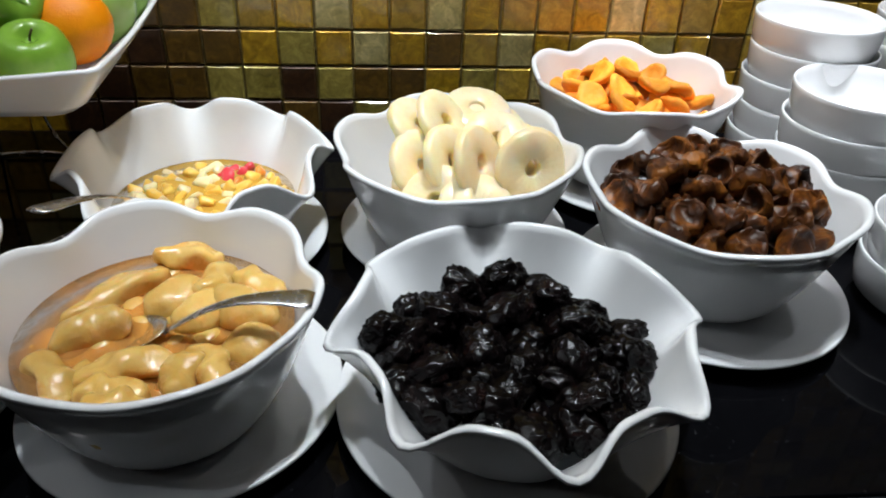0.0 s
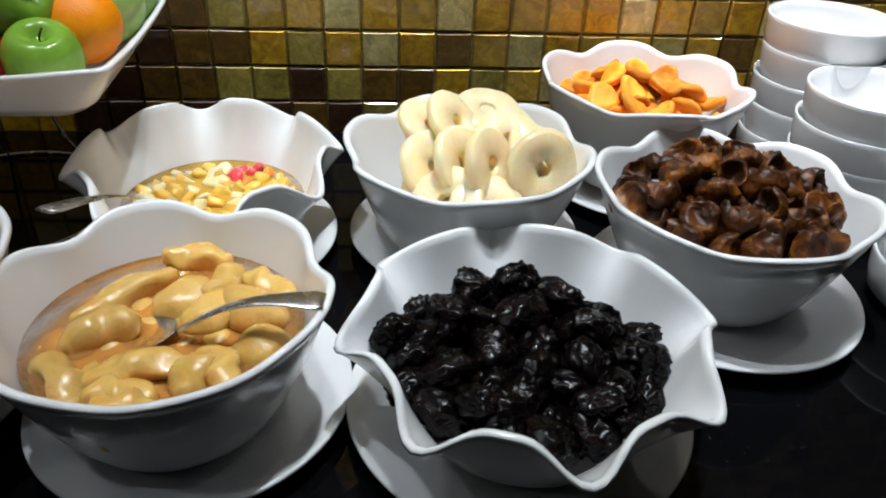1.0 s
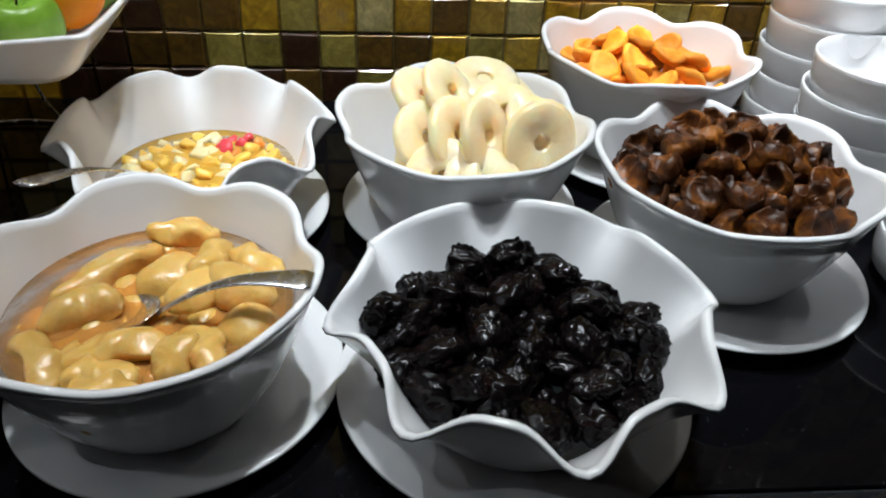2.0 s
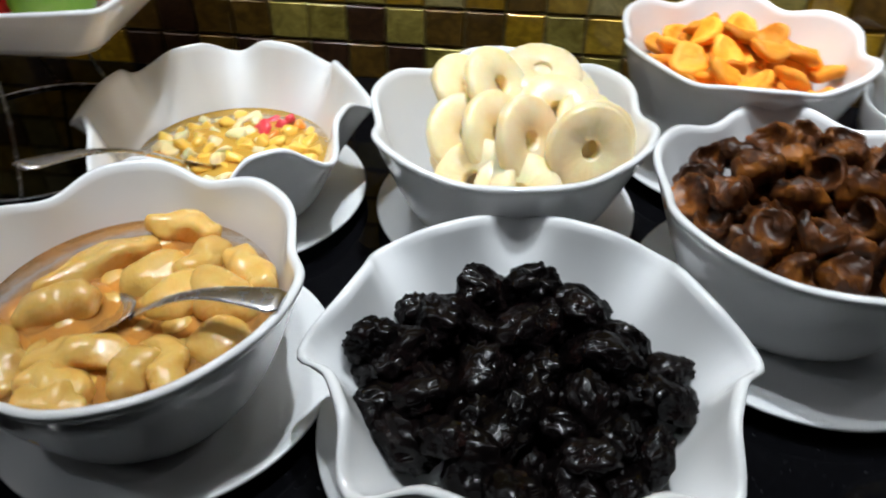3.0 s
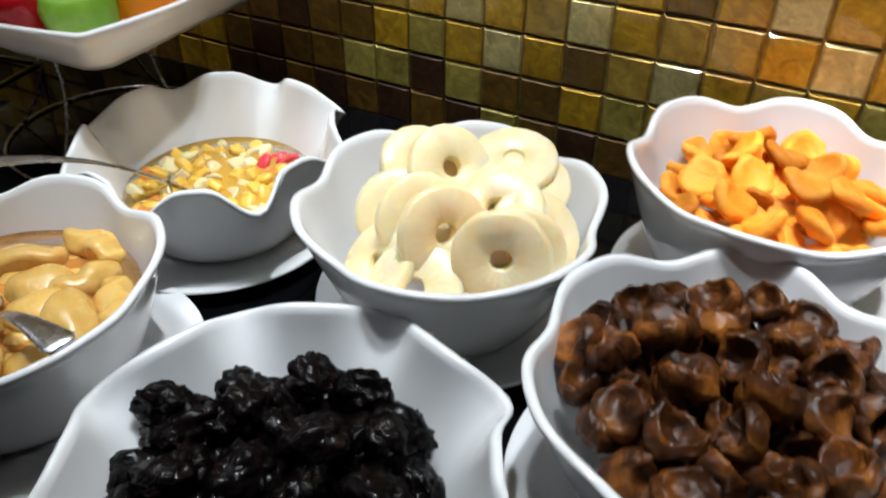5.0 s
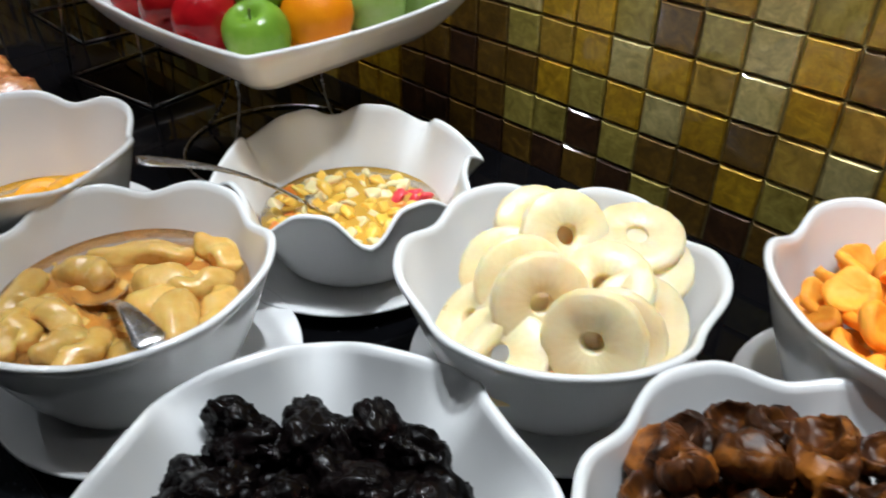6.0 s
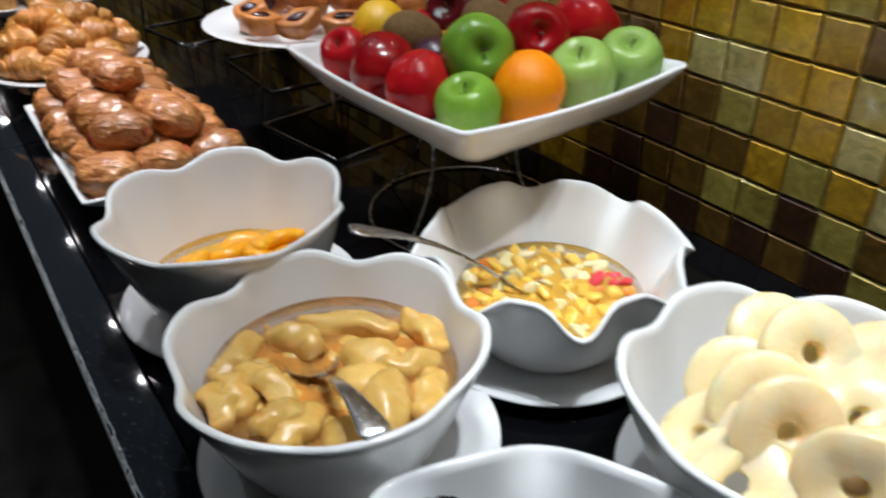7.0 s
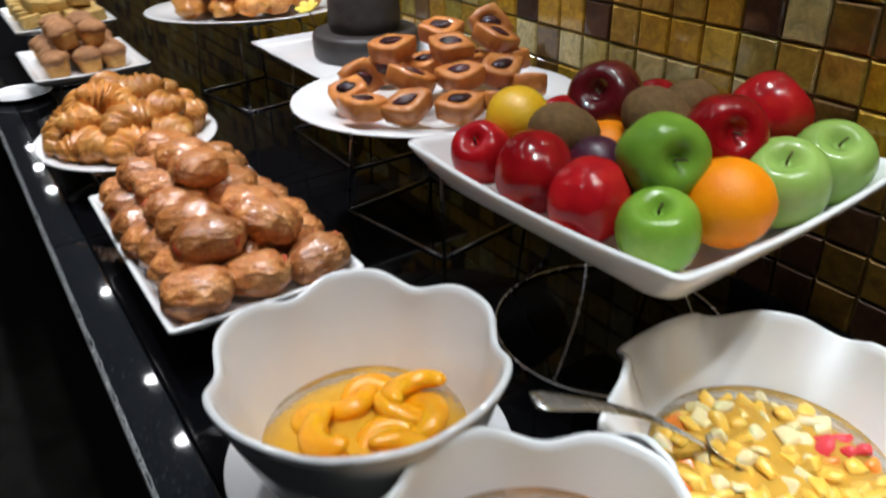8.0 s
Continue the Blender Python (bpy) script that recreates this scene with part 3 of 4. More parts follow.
def sweep(path, sizes, sides=14, flat=1.0, seed=0, wob=0.0, up=(0, 0, 1)):
    """A tapering body along a path; sizes are its half-widths, flat its height against them."""
    pts = [Vector(p) for p in path]
    rings, upv = [], Vector(up)
    for i, p in enumerate(pts):
        d = (pts[min(i + 1, len(pts) - 1)] - pts[max(i - 1, 0)]).normalized()
        side = d.cross(upv).normalized()
        top = side.cross(d).normalized()
        ring = []
        for k in range(sides):
            a = 2 * math.pi * k / sides
            q = p + sizes[i] * (math.cos(a) * side + flat * math.sin(a) * top)
            ring.append(q + wob * sizes[i] * noise.noise_vector(q * 60 + Vector((seed, seed * 2, 0))))
        rings.append(ring)
    return grid_mesh(rings)


def arc(radius, degrees, n, z=0.0):
    return [(radius * math.sin(radians(degrees * (i / n - 0.5))), radius * (math.cos(radians(degrees * (i / n - 0.5))) - 1), z) for i in range(n + 1)]


def crescent(length, thick, bend, seed, n=14, flat=0.8, wob=0.12, blunt=0.5):
    R = length / radians(bend)
    sizes = [thick * (0.2 + 0.8 * math.sin(math.pi * min(max(i / n, 0.02), 0.98)) ** blunt) for i in range(n + 1)]
    sizes[0] *= 0.6
    sizes[-1] *= 0.6
    return sweep(arc(R, bend, n), sizes, 14, flat, seed, wob)


def scatter(rng, radius, gap, tries=4000, squash=1.0):
    """Points in a disc that keep their distance."""
    out = []
    for _ in range(tries):
        a, r = rng.random() * 2 * math.pi, radius * math.sqrt(rng.random())
        p = (r * math.cos(a), r * math.sin(a) * squash)
        if all((p[0] - q[0]) ** 2 + (p[1] - q[1]) ** 2 > gap * gap for q in out):
            out.append(p)
    return out


def shared(name, makers, material, smooth=True):
    meshes = []
    for bm in makers:
        me = mesh_of(bm, name, smooth)
        me.materials.append(material)
        meshes.append(me)
    return meshes


def piece(name, me, m, label, category, group=""):
    ob = new(name, me)
    ob.matrix_world = m
    return tagged(ob, label, category, group)


# ---- prunes ----
def centre(food):
    return BOWLS[food][1], BOWLS[food][2]


def disc_fruit(radius, thick, seed, hollow, curl, sub=4, lump=0.0):
    """A dried half fruit: a flattened, buckled disc with a rolled rim round a sunken middle, puckered along the rim."""
    bm = bmesh.new()
    bmesh.ops.create_icosphere(bm, subdivisions=sub, radius=1)
    off = Vector((seed * 5.1, seed * 2.7, seed * 3.9))
    for v in bm.verts:
        p = v.co.copy()
        r, a = math.hypot(p.x, p.y), math.atan2(p.y, p.x)
        edge = 1 + 0.16 * noise.noise(Vector((1.3 * math.cos(a), 1.3 * math.sin(a), seed))) + 0.05 * noise.noise(Vector((4 * math.cos(a), 4 * math.sin(a), seed + 5)))
        pucker = 0.09 * noise.noise(Vector((5 * math.cos(a), 5 * math.sin(a), p.z + seed))) * min(1.0, r * 1.4)
        z = p.z * thick * (1 + 0.35 * math.exp(-((r - 0.82) / 0.2) ** 2))
        if p.z > 0:
            z -= hollow * thick * max(0.0, 1 - (r / 0.78) ** 2) * 1.5
        z += curl * thick * (r * r) * (math.cos(2 * a + seed) * 0.8 + 0.5) + 0.3 * thick * noise.noise(p * 2.2 + off)
        z += lump * thick * (0.5 - 2 * abs(noise.noise(p * 3.1 + off)))
        v.co = Vector((p.x * radius * edge * (1 + pucker), p.y * radius * 0.9 * edge * (1 + pucker), z + pucker * thick))
    return bm


def heap(name, meshes, food, layers, tilt, squash, label, category, group, dy=0.0):
    """Layers of loose pieces in a bowl: reach, height, spacing and doming of each layer."""
    x0, y0 = centre(food)
    for radius, z, gap, dome in layers:
        for px, py in scatter(rng, radius, gap, 4000, squash):
            h = dome * (1 - (px * px + py * py) / radius ** 2) + rng.uniform(-0.003, 0.003)
            grow = rng.uniform(0.85, 1.14)
            piece(name, rng.choice(meshes), pose(x0 + px, y0 + dy + py, z + h, rng.uniform(-tilt, tilt), rng.uniform(-tilt, tilt), rng.uniform(0, 360)) @ Matrix.Diagonal((grow, grow, grow, 1)), label, category, group)


rng = random.Random(4)
prunes = shared("prune", [blob((0.0205, 0.0155, 0.0125), s, 0.3, 0.2, 1.5, 3.0, 4) for s in range(1, 9)], PRUNE)
heap("prune", prunes, "prune", ((0.062, -0.012, 0.032, 0.0), (0.074, 0.002, 0.03, 0.0), (0.093, 0.017, 0.0275, 0.0), (0.091, 0.023, 0.036, 0.002)), 45, 0.97, "wrinkled glossy black prune in a white bowl", "prune", "prunes in the bowl", -0.004)
piece("prune", prunes[2], pose(0.085, -0.528, 0.031, 70, 10, 30), "wrinkled black prune standing against the bowl", "prune", "prunes in the bowl")

# ---- dried figs ----
figs = shared("dried_fig", [disc_fruit(0.0184, 0.0105, s, 0.75 if s % 3 else 0.2, 0.5, 4, 0.1) for s in range(11, 19)], FIG)
heap("dried_fig", figs, "fig", ((0.066, 0.012, 0.032, 0.0), (0.084, 0.034, 0.027, 0.004), (0.097, 0.053, 0.025, 0.009), (0.078, 0.068, 0.029, 0.012)), 62, 0.96, "shrivelled brown dried fig in a white bowl", "fig", "dried figs in the bowl")

# ---- dried apricots ----
apricots = shared("dried_apricot", [disc_fruit(0.0195, 0.0066, s, 0.4, 0.5, 3, 0.25) for s in range(21, 28)], APRICOT)
heap("dried_apricot", apricots, "apricot", ((0.076, 0.034, 0.03, 0.0), (0.09, 0.052, 0.028, 0.006), (0.074, 0.066, 0.033, 0.014)), 42, 0.96, "flat orange dried apricot in a white bowl", "apricot", "dried apricots in the bowl")


# ---- pineapple rings ----
def pineapple_ring(seed, outer=0.037, inner=0.0082, thick=0.0058):
    n, rings = 72, []
    prof = [(inner, -0.7), (inner, 0.7), (inner + 0.0015, 1.0), (outer - 0.003, 1.0), (outer - 0.0006, 0.6), (outer, 0.0), (outer - 0.0006, -0.6), (outer - 0.003, -1.0), (inner + 0.0015, -1.0)]
    for r, z in prof + prof[:1]:
        ring = []
        for i in range(n):
            a = 2 * math.pi * i / n
            k = 1 + 0.02 * noise.noise(Vector((math.cos(a) * 3, math.sin(a) * 3, seed)))
            rib = 0.00022 * math.sin(22 * a + seed) * (1 if r > inner + 0.001 else 0)
            w = 0.0025 * noise.noise(Vector((math.cos(a) * 1.3, math.sin(a) * 1.3, seed + 9)))
            ring.append((r * k * math.cos(a) + rib * math.cos(a), r * k * math.sin(a) + rib * math.sin(a), z * thick + w * r / outer))
        rings.append(ring)
    return grid_mesh(rings, False, False)


rings = shared("pineapple_ring", [pineapple_ring(s) for s in range(5)], PINE)
# centre of each ring and the tilt of its axis
RINGS = [(0.226, -0.33, 0.068, 74, 0, 20), (0.232, -0.316, 0.064, 70, 0, 24), (0.176, -0.326, 0.07, 68, 0, 56), (0.15, -0.314, 0.066, 62, 0, 54), (0.124, -0.302, 0.056, 52, 0, 40), (0.135, -0.352, 0.043, 44, 0, -34),
         (0.148, -0.262, 0.084, 48, 0, 62), (0.122, -0.262, 0.078, 40, 0, 62), (0.186, -0.22, 0.08, 16, 0, 20), (0.204, -0.232, 0.069, 20, 0, 40), (0.201, -0.284, 0.074, 30, 0, 12), (0.232, -0.283, 0.06, 40, 0, 50),
         (0.163, -0.284, 0.04, 0, 0, 0), (0.2, -0.325, 0.036, 12, 10, 0), (0.13, -0.3, 0.036, 8, -8, 0), (0.195, -0.235, 0.055, 0, 6, 0), (0.135, -0.235, 0.06, -8, -12, 0), (0.165, -0.232, 0.066, 4, 0, 0), (0.172, -0.362, 0.04, 40, 0, 10)]
for k, (x, y, z, rx, ry, rz) in enumerate(RINGS):
    piece("pineapple_ring", rings[k % 5], pose(x, y, z, rx, ry, rz), "pale yellow pineapple ring heaped in a white bowl", "pineapple", "pineapple rings in the bowl")


# ---- pears, peaches and diced fruit in syrup ----
def liquid(name, food, z, radius, material, label):
    x, y = centre(food)
    return put(name, lathe([(0.01, -0.018), (0.7 * radius, -0.018), (0.92 * radius, -0.012), (radius, 0.0), (0.6 * radius, 0.0), (0.001, 0.0)], 64), material, pose(x, y, z), label=label, category="syrup")


pears = shared("pear_slice", [crescent(0.06, 0.0128, 26 + 24 * (s % 3), s, 24, 0.9, 0.5, 0.28) for s in range(6)], PEAR)
lumps = shared("pear_piece", [blob((0.03, 0.019, 0.015), s, 0.3, 0.0, 1.2) for s in range(31, 34)], PEAR)
# the two ends of each piece that lies at the surface
PEARS = [(-0.149, -0.515, -0.092, -0.458), (-0.15, -0.543, -0.102, -0.52), (-0.153, -0.555, -0.118, -0.602), (-0.12, -0.579, -0.06, -0.565), (-0.115, -0.594, -0.07, -0.597), (-0.092, -0.508, -0.06, -0.475), (-0.1, -0.44, -0.05, -0.44),
         (-0.044, -0.445, -0.053, -0.497), (-0.066, -0.528, -0.038, -0.495), (-0.044, -0.497, 0.0, -0.522), (-0.036, -0.455, 0.008, -0.495), (-0.046, -0.55, -0.02, -0.593), (-0.055, -0.6, -0.046, -0.558), (-0.022, -0.555, 0.006, -0.54), (-0.108, -0.611, -0.066, -0.608)]
for k, (xa, ya, xb, yb) in enumerate(PEARS):
    mesh = lumps[k % 3] if k in (5, 8, 9, 13) else pears[k % 6]
    long = math.hypot(xb - xa, yb - ya) / 0.056
    piece("pear_slice", mesh, pose((xa + xb) / 2, (ya + yb) / 2, 0.0395 + 0.003 * math.sin(k * 2.3), rng.uniform(-14, 14), rng.uniform(-7, 7), math.degrees(math.atan2(yb - ya, xb - xa))) @ Matrix.Diagonal((max(long, 0.75), 1, 1, 1)), "soft pale pear slice in syrup", "pear", "stewed pears in the bowl")
for px, py in scatter(rng, 0.074, 0.026):
    piece("pear_slice", pears[rng.randrange(6)], pose(-0.084 + px, -0.524 + py, 0.025, rng.uniform(-12, 12), rng.uniform(-10, 10), rng.uniform(0, 360)), "soft pale pear slice under the syrup", "pear", "stewed pears in the bowl")
liquid("pear_syrup", "pear", 0.0375, 0.0985, PEAR_SYRUP, "clear amber syrup around the stewed pears")

peaches = shared("peach_slice", [crescent(0.078 + 0.006 * (s % 3), 0.0125, 200 + 25 * (s % 3), s + 50, 18, 0.75, 0.06) for s in range(5)], PEACH)
PEACHES = [(-0.356, -0.552, 140), (-0.35, -0.482, 40), (-0.292, -0.462, -20), (-0.305, -0.515, 100), (-0.272, -0.494, 10), (-0.318, -0.562, 170), (-0.27, -0.535, 60), (-0.34, -0.52, 250), (-0.31, -0.49, 200), (-0.262, -0.512, 310), (-0.29, -0.556, 330), (-0.335, -0.465, 90)]
for k, (x, y, turn) in enumerate(PEACHES):
    piece("peach_slice", peaches[k % 5], pose(x + 0.003, y, 0.003 + 0.005 * (k % 3), 22 * math.sin(k), 18 * math.cos(k), turn), "bright orange curved peach slice in syrup", "peach", "peach slices in the bowl")
for px, py in scatter(rng, 0.044, 0.022):
    piece("peach_slice", peaches[rng.randrange(5)], pose(-0.307 + px, -0.518 + py, -0.015, rng.uniform(-9, 9), rng.uniform(-9, 9), rng.uniform(0, 360)), "bright orange peach slice deep in the syrup", "peach", "peach slices in the bowl")
liquid("peach_syrup", "peach", 0.006, 0.087, PEACH_SYRUP, "clear golden syrup around the peach slices")

dice = {}
for key, mat in DICE.items():
    made = []
    for s in range(4):
        bm = box(-0.0058, 0.0058, -0.005, 0.005, -0.004, 0.004, 0.002, 2) if s < 2 else blob((0.0085, 0.0055, 0.0045), s + 40, 0.4, 0.1, 1.5, 3.0, 2)
        for v in bm.verts:
            v.co += 0.003 * noise.noise_vector(v.co * 120 + Vector((s * 5, 0, 0)))
        made.append(bm)
    dice[key] = shared(key + "_dice", made, mat)
cx, cy = centre("salad")
NAMES = {"white": "pale diced pear", "yellow": "yellow diced peach", "orange": "orange diced papaya", "cherry": "red cherry piece"}
for z, gap, reach in ((-0.007, 0.0145, 0.07), (0.004, 0.0125, 0.08)):
    for px, py in scatter(rng, reach, gap):
        key = rng.choice(["white", "white", "white", "white", "yellow", "yellow", "yellow", "yellow", "yellow", "yellow", "yellow", "orange"])
        if math.hypot(px - 0.02, py - 0.062) < 0.018:
            key = "cherry" if z > -0.005 else key
        piece("fruit_cube", rng.choice(dice[key]), pose(cx + px, cy + py, z + rng.uniform(-0.003, 0.004), rng.uniform(-50, 50), rng.uniform(-50, 50), rng.uniform(0, 360)) @ Matrix.Diagonal((rng.uniform(0.9, 1.7), rng.uniform(0.9, 1.5), rng.uniform(0.9, 1.4), 1)), NAMES[key] + " in the fruit salad", "fruit piece", "diced fruit salad")
PULP = surface("fruit_pulp", [(0.3, (0.7, 0.4, 0.07)), (0.55, (0.8, 0.55, 0.16)), (0.8, (0.85, 0.68, 0.3))], scale=90, rough=0.3, fine=0.6, fine_scale=160, sss=0.3)
bm = lathe([(0.05, -0.012), (0.072, -0.01)] + [(0.082 * (1 - k / 24) + 0.0005, -0.0025) for k in range(24)], 72)
for v in bm.verts:
    if v.co.z > -0.005:
        v.co.z += 0.004 * noise.noise(v.co * 95) + 0.002 * noise.noise(v.co * 210)
put("fruit_pulp", bm, PULP, pose(cx, cy, 0), label="yellow fruit pulp between the diced pieces", category="fruit salad")
liquid("salad_syrup", "salad", 0.0065, 0.091, SALAD_SYRUP, "thin syrup of the fruit salad")


# ---- spoons ----
def spoon(base, tip, label, roll=0.0):
    """A serving spoon from the middle of its bowl to the end of its handle."""
    p, q = Vector(base), Vector(tip)
    length = (q - p).length
    thing = tagged(new("serving_spoon"), label, "spoon", "serving spoons")
    n, cup = 18, []
    for side, lift in ((1, 0.0), (-1, 0.0011)):
        for j in range(7):
            s = (j + 0.001) / 6 if side == 1 else 1 - j / 6.001
            cup.append([(0.031 * s * math.cos(2 * math.pi * i / 32), 0.021 * s * math.sin(2 * math.pi * i / 32), 0.0075 * s * s - lift * (1 - s * 0.5) - 0.006) for i in range(32)])
    part("spoon_bowl", grid_mesh(cup), CHROME, thing)
    rings = []
    for i in range(n + 1):
        s = i / n
        x = 0.029 + (length - 0.029) * s
        w = 0.0045 + 0.0075 * max(0.0, (s - 0.35) / 0.65) ** 1.5 if s < 0.97 else 0.0085
        z = 0.012 * math.sin(math.pi * s) - 0.002 * (1 - s)
        rings.append([(x, w * math.cos(2 * math.pi * k / 12), z + 0.0016 * math.sin(2 * math.pi * k / 12)) for k in range(12)])
    part("handle", grid_mesh(rings), CHROME, thing)
    d = (q - p).normalized()
    side = Vector((0, 0, 1)).cross(d).normalized()
    up = d.cross(side)
    thing.matrix_basis = Matrix.Translation(p) @ Matrix((d, side, up)).transposed().to_4x4() @ pose(0, 0, 0, roll)
    return thing


spoon((-0.1, -0.532, 0.036), (0.036, -0.548, 0.079), "steel serving spoon resting in the stewed pears")
spoon((-0.118, -0.29, 0.004), (-0.182, -0.448, 0.092), "steel serving spoon leaning in the fruit salad")


# ---- whole fruit ----
def apple(name, material, r, x, y, z, tilt, label, tall=0.92):
    prof = [(0.03, 0.66), (0.1, 0.62), (0.2, 0.74), (0.36, 0.88), (0.58, 0.9), (0.8, 0.74), (0.94, 0.46), (1.0, 0.12), (0.97, -0.22), (0.86, -0.54), (0.68, -0.78), (0.48, -0.9), (0.3, -0.91), (0.16, -0.82), (0.04, -0.76)]
    n = 40
    rings = [[(r * p * (1 + 0.025 * math.cos(5 * a + r * 900) * min(1, -z0 + 1)) * math.cos(a), r * p * (1 + 0.025 * math.cos(5 * a + r * 900) * min(1, -z0 + 1)) * math.sin(a), r * z0 * tall / 0.92)
              for a in [2 * math.pi * i / n for i in range(n)]] for p, z0 in prof]
    thing = put(name, grid_mesh(rings), material, pose(x, y, z, *tilt), label=label, category="apple", group="whole fruit in the dish")
    thing.modifiers.new("round", "SUBSURF").levels = 1
    thing.modifiers["round"].render_levels = 1
    part("stem", rod([(0, 0, 0.6 * r), (0.001, 0, 0.8 * r), (0.004, 0.001, 1.02 * r)], 0.0011, 6), STEM, thing, "thin brown stem")
    return thing


def round_fruit(name, material, size, x, y, z, tilt, label, category, lumps=0.03):
    return put(name, blob(size, x * 31, lumps, 0.0, 1.2), material, pose(x, y, z, *tilt), label=label, category=category, group="whole fruit in the dish")


apple("green_apple", APPLE_GREEN, 0.0345, -0.226, -0.285, 0.153, (20, 10, 0), "shiny green apple at the corner of the dish")
apple("green_apple", APPLE_PALE, 0.0385, -0.211, -0.148, 0.163, (25, -8, 40), "pale green apple with a dark stem hollow")
apple("green_apple", APPLE_PALE, 0.038, -0.214, -0.074, 0.162, (20, 20, 0), "light green apple at the edge of the dish")
apple("green_apple", APPLE_GREEN, 0.0385, -0.263, -0.248, 0.195, (70, 15, 60), "large green apple on top of the heap")
apple("red_apple", APPLE_RED, 0.0365, -0.288, -0.302, 0.161, (-60, 20, 30), "glossy red apple lying on its side")
apple("red_apple", APPLE_RED, 0.037, -0.356, -0.305, 0.164, (-50, 40, 80), "glossy deep red apple")
apple("red_apple", APPLE_RED, 0.031, -0.428, -0.31, 0.161, (40, 10, 10), "small deep red apple at the edge of the dish")
apple("red_apple", APPLE_DARK, 0.041, -0.412, -0.162, 0.188, (60, 0, 20), "very dark red apple at the back of the dish")
apple("red_apple", APPLE_RED, 0.037, -0.266, -0.165, 0.195, (30, 60, 0), "bright red apple leaning on its neighbour")
apple("red_apple", APPLE_RED, 0.04, -0.284, -0.078, 0.19, (-40, 30, 0), "bright red apple near the tiled wall")
apple("red_apple", APPLE_RED, 0.03, -0.43, -0.205, 0.165, (30, 0, 0), "red apple half hidden in the heap")
apple("red_apple", APPLE_RED, 0.03, -0.4, -0.1, 0.17, (30, 0, 0), "red apple half hidden at the back")
round_fruit("orange", ORANGE, (0.0385, 0.0385, 0.037), -0.212, -0.222, 0.166, (20, 0, 0), "bright ripe orange with dimpled peel", "orange")
round_fruit("orange", ORANGE, (0.034, 0.034, 0.033), -0.25, -0.235, 0.148, (0, 0, 0), "orange hidden under the apples", "orange")
round_fruit("lemon", LEMON, (0.033, 0.0325, 0.0325), -0.44, -0.258, 0.182, (0, 0, 0), "round yellow citrus fruit", "lemon")
for kx, ky, kz, turn in ((-0.378, -0.252, 0.184, 60), (-0.33, -0.18, 0.196, 20), (-0.342, -0.115, 0.19, 100)):
    round_fruit("kiwi", KIWI, (0.036, 0.029, 0.028), kx, ky, kz, (10, 20, turn), "fuzzy brown kiwi in the fruit heap", "kiwi", 0.05)
round_fruit("plum", PLUM, (0.026, 0.025, 0.024), -0.328, -0.256, 0.172, (0, 0, 0), "dark purple plum between the apples", "plum")
round_fruit("plum", PLUM, (0.027, 0.026, 0.025), -0.31, -0.2, 0.15, (0, 0, 0), "dark purple plum deep in the heap", "plum")
round_fruit("orange", ORANGE, (0.035, 0.035, 0.034), -0.37, -0.2, 0.152, (0, 0, 0), "orange deep in the heap", "orange")


# ---- pastries ----
def bun(seed):
    """An oblong of rolled dough: a flap laid over the body, drawn lengthwise, with open ends."""
    n, m, rings = 26, 40, []
    for i in range(n + 1):
        s = 2 * i / n - 1
        env = max(0.0, 1 - abs(s) ** 3.4) ** 0.5 * (1 - 0.12 * s * s) + 0.03
        ring = []
        for k in range(m):
            a = 2 * math.pi * k / m
            turn = ((a + 0.5 * seed + 0.35 * math.sin(2.2 * s + seed)) / (2 * math.pi)) % 1.0
            r = 0.83 + 0.3 * turn
            p = Vector((0.037 * s, 0.027 * env * r * math.cos(a), 0.0235 * env * r * math.sin(a)))
            p += 0.0024 * noise.noise_vector(p * 45 + Vector((seed * 3, 0, 0))) + 0.0034 * noise.noise_vector(Vector((p.x * 65, p.y * 170, p.z * 170)))
            ring.append(p)
        rings.append(ring)
    return grid_mesh(rings)


def end_bit(seed, sx):
    return blob((0.0065, 0.0145, 0.011), seed, 0.4, 0.1, 2.0, 4.0, 2)


roll_bodies = shared("pastry", [bun(s) for s in range(5)], GLAZED)
roll_ends = shared("filling", [end_bit(s, 1) for s in range(60, 62)], FILLING)


def sausage_roll(m, k):
    thing = piece("pastry_roll", roll_bodies[k % 5], m, "glazed brown pastry roll with a red filling", "pastry", "pastry rolls on the tray")
    for sx in (-1, 1):
        e = new("filling", roll_ends[k % 2])
        e.parent = thing
        e.location = (sx * 0.0275, 0.006 * math.sin(k), 0.002)
        tagged(e, "red filling at the end")


k = 0
for z, nx, ny, dx, dy, shift in ((0.031, 7, 3, 0.051, 0.064, 0.0), (0.064, 5, 2, 0.055, 0.066, 0.0), (0.066, 2, 1, 0.06, 0.06, -0.15), (0.095, 2, 1, 0.058, 0.06, -0.03)):
    for ix in range(nx):
        for iy in range(ny):
            k += 1
            x = -0.713 + shift + (ix - (nx - 1) / 2) * dx + rng.uniform(-0.005, 0.005)
            y = -0.509 + (iy - (ny - 1) / 2) * dy + rng.uniform(-0.005, 0.005)
            sausage_roll(pose(x, y, z + rng.uniform(-0.003, 0.004), rng.uniform(-20, 20), rng.uniform(-10, 10), rng.choice([62, 78, 95, 50]) + rng.uniform(-14, 14)) @ Matrix.Diagonal((rng.uniform(0.92, 1.12), rng.uniform(0.92, 1.06), rng.uniform(0.92, 1.06), 1)), k)


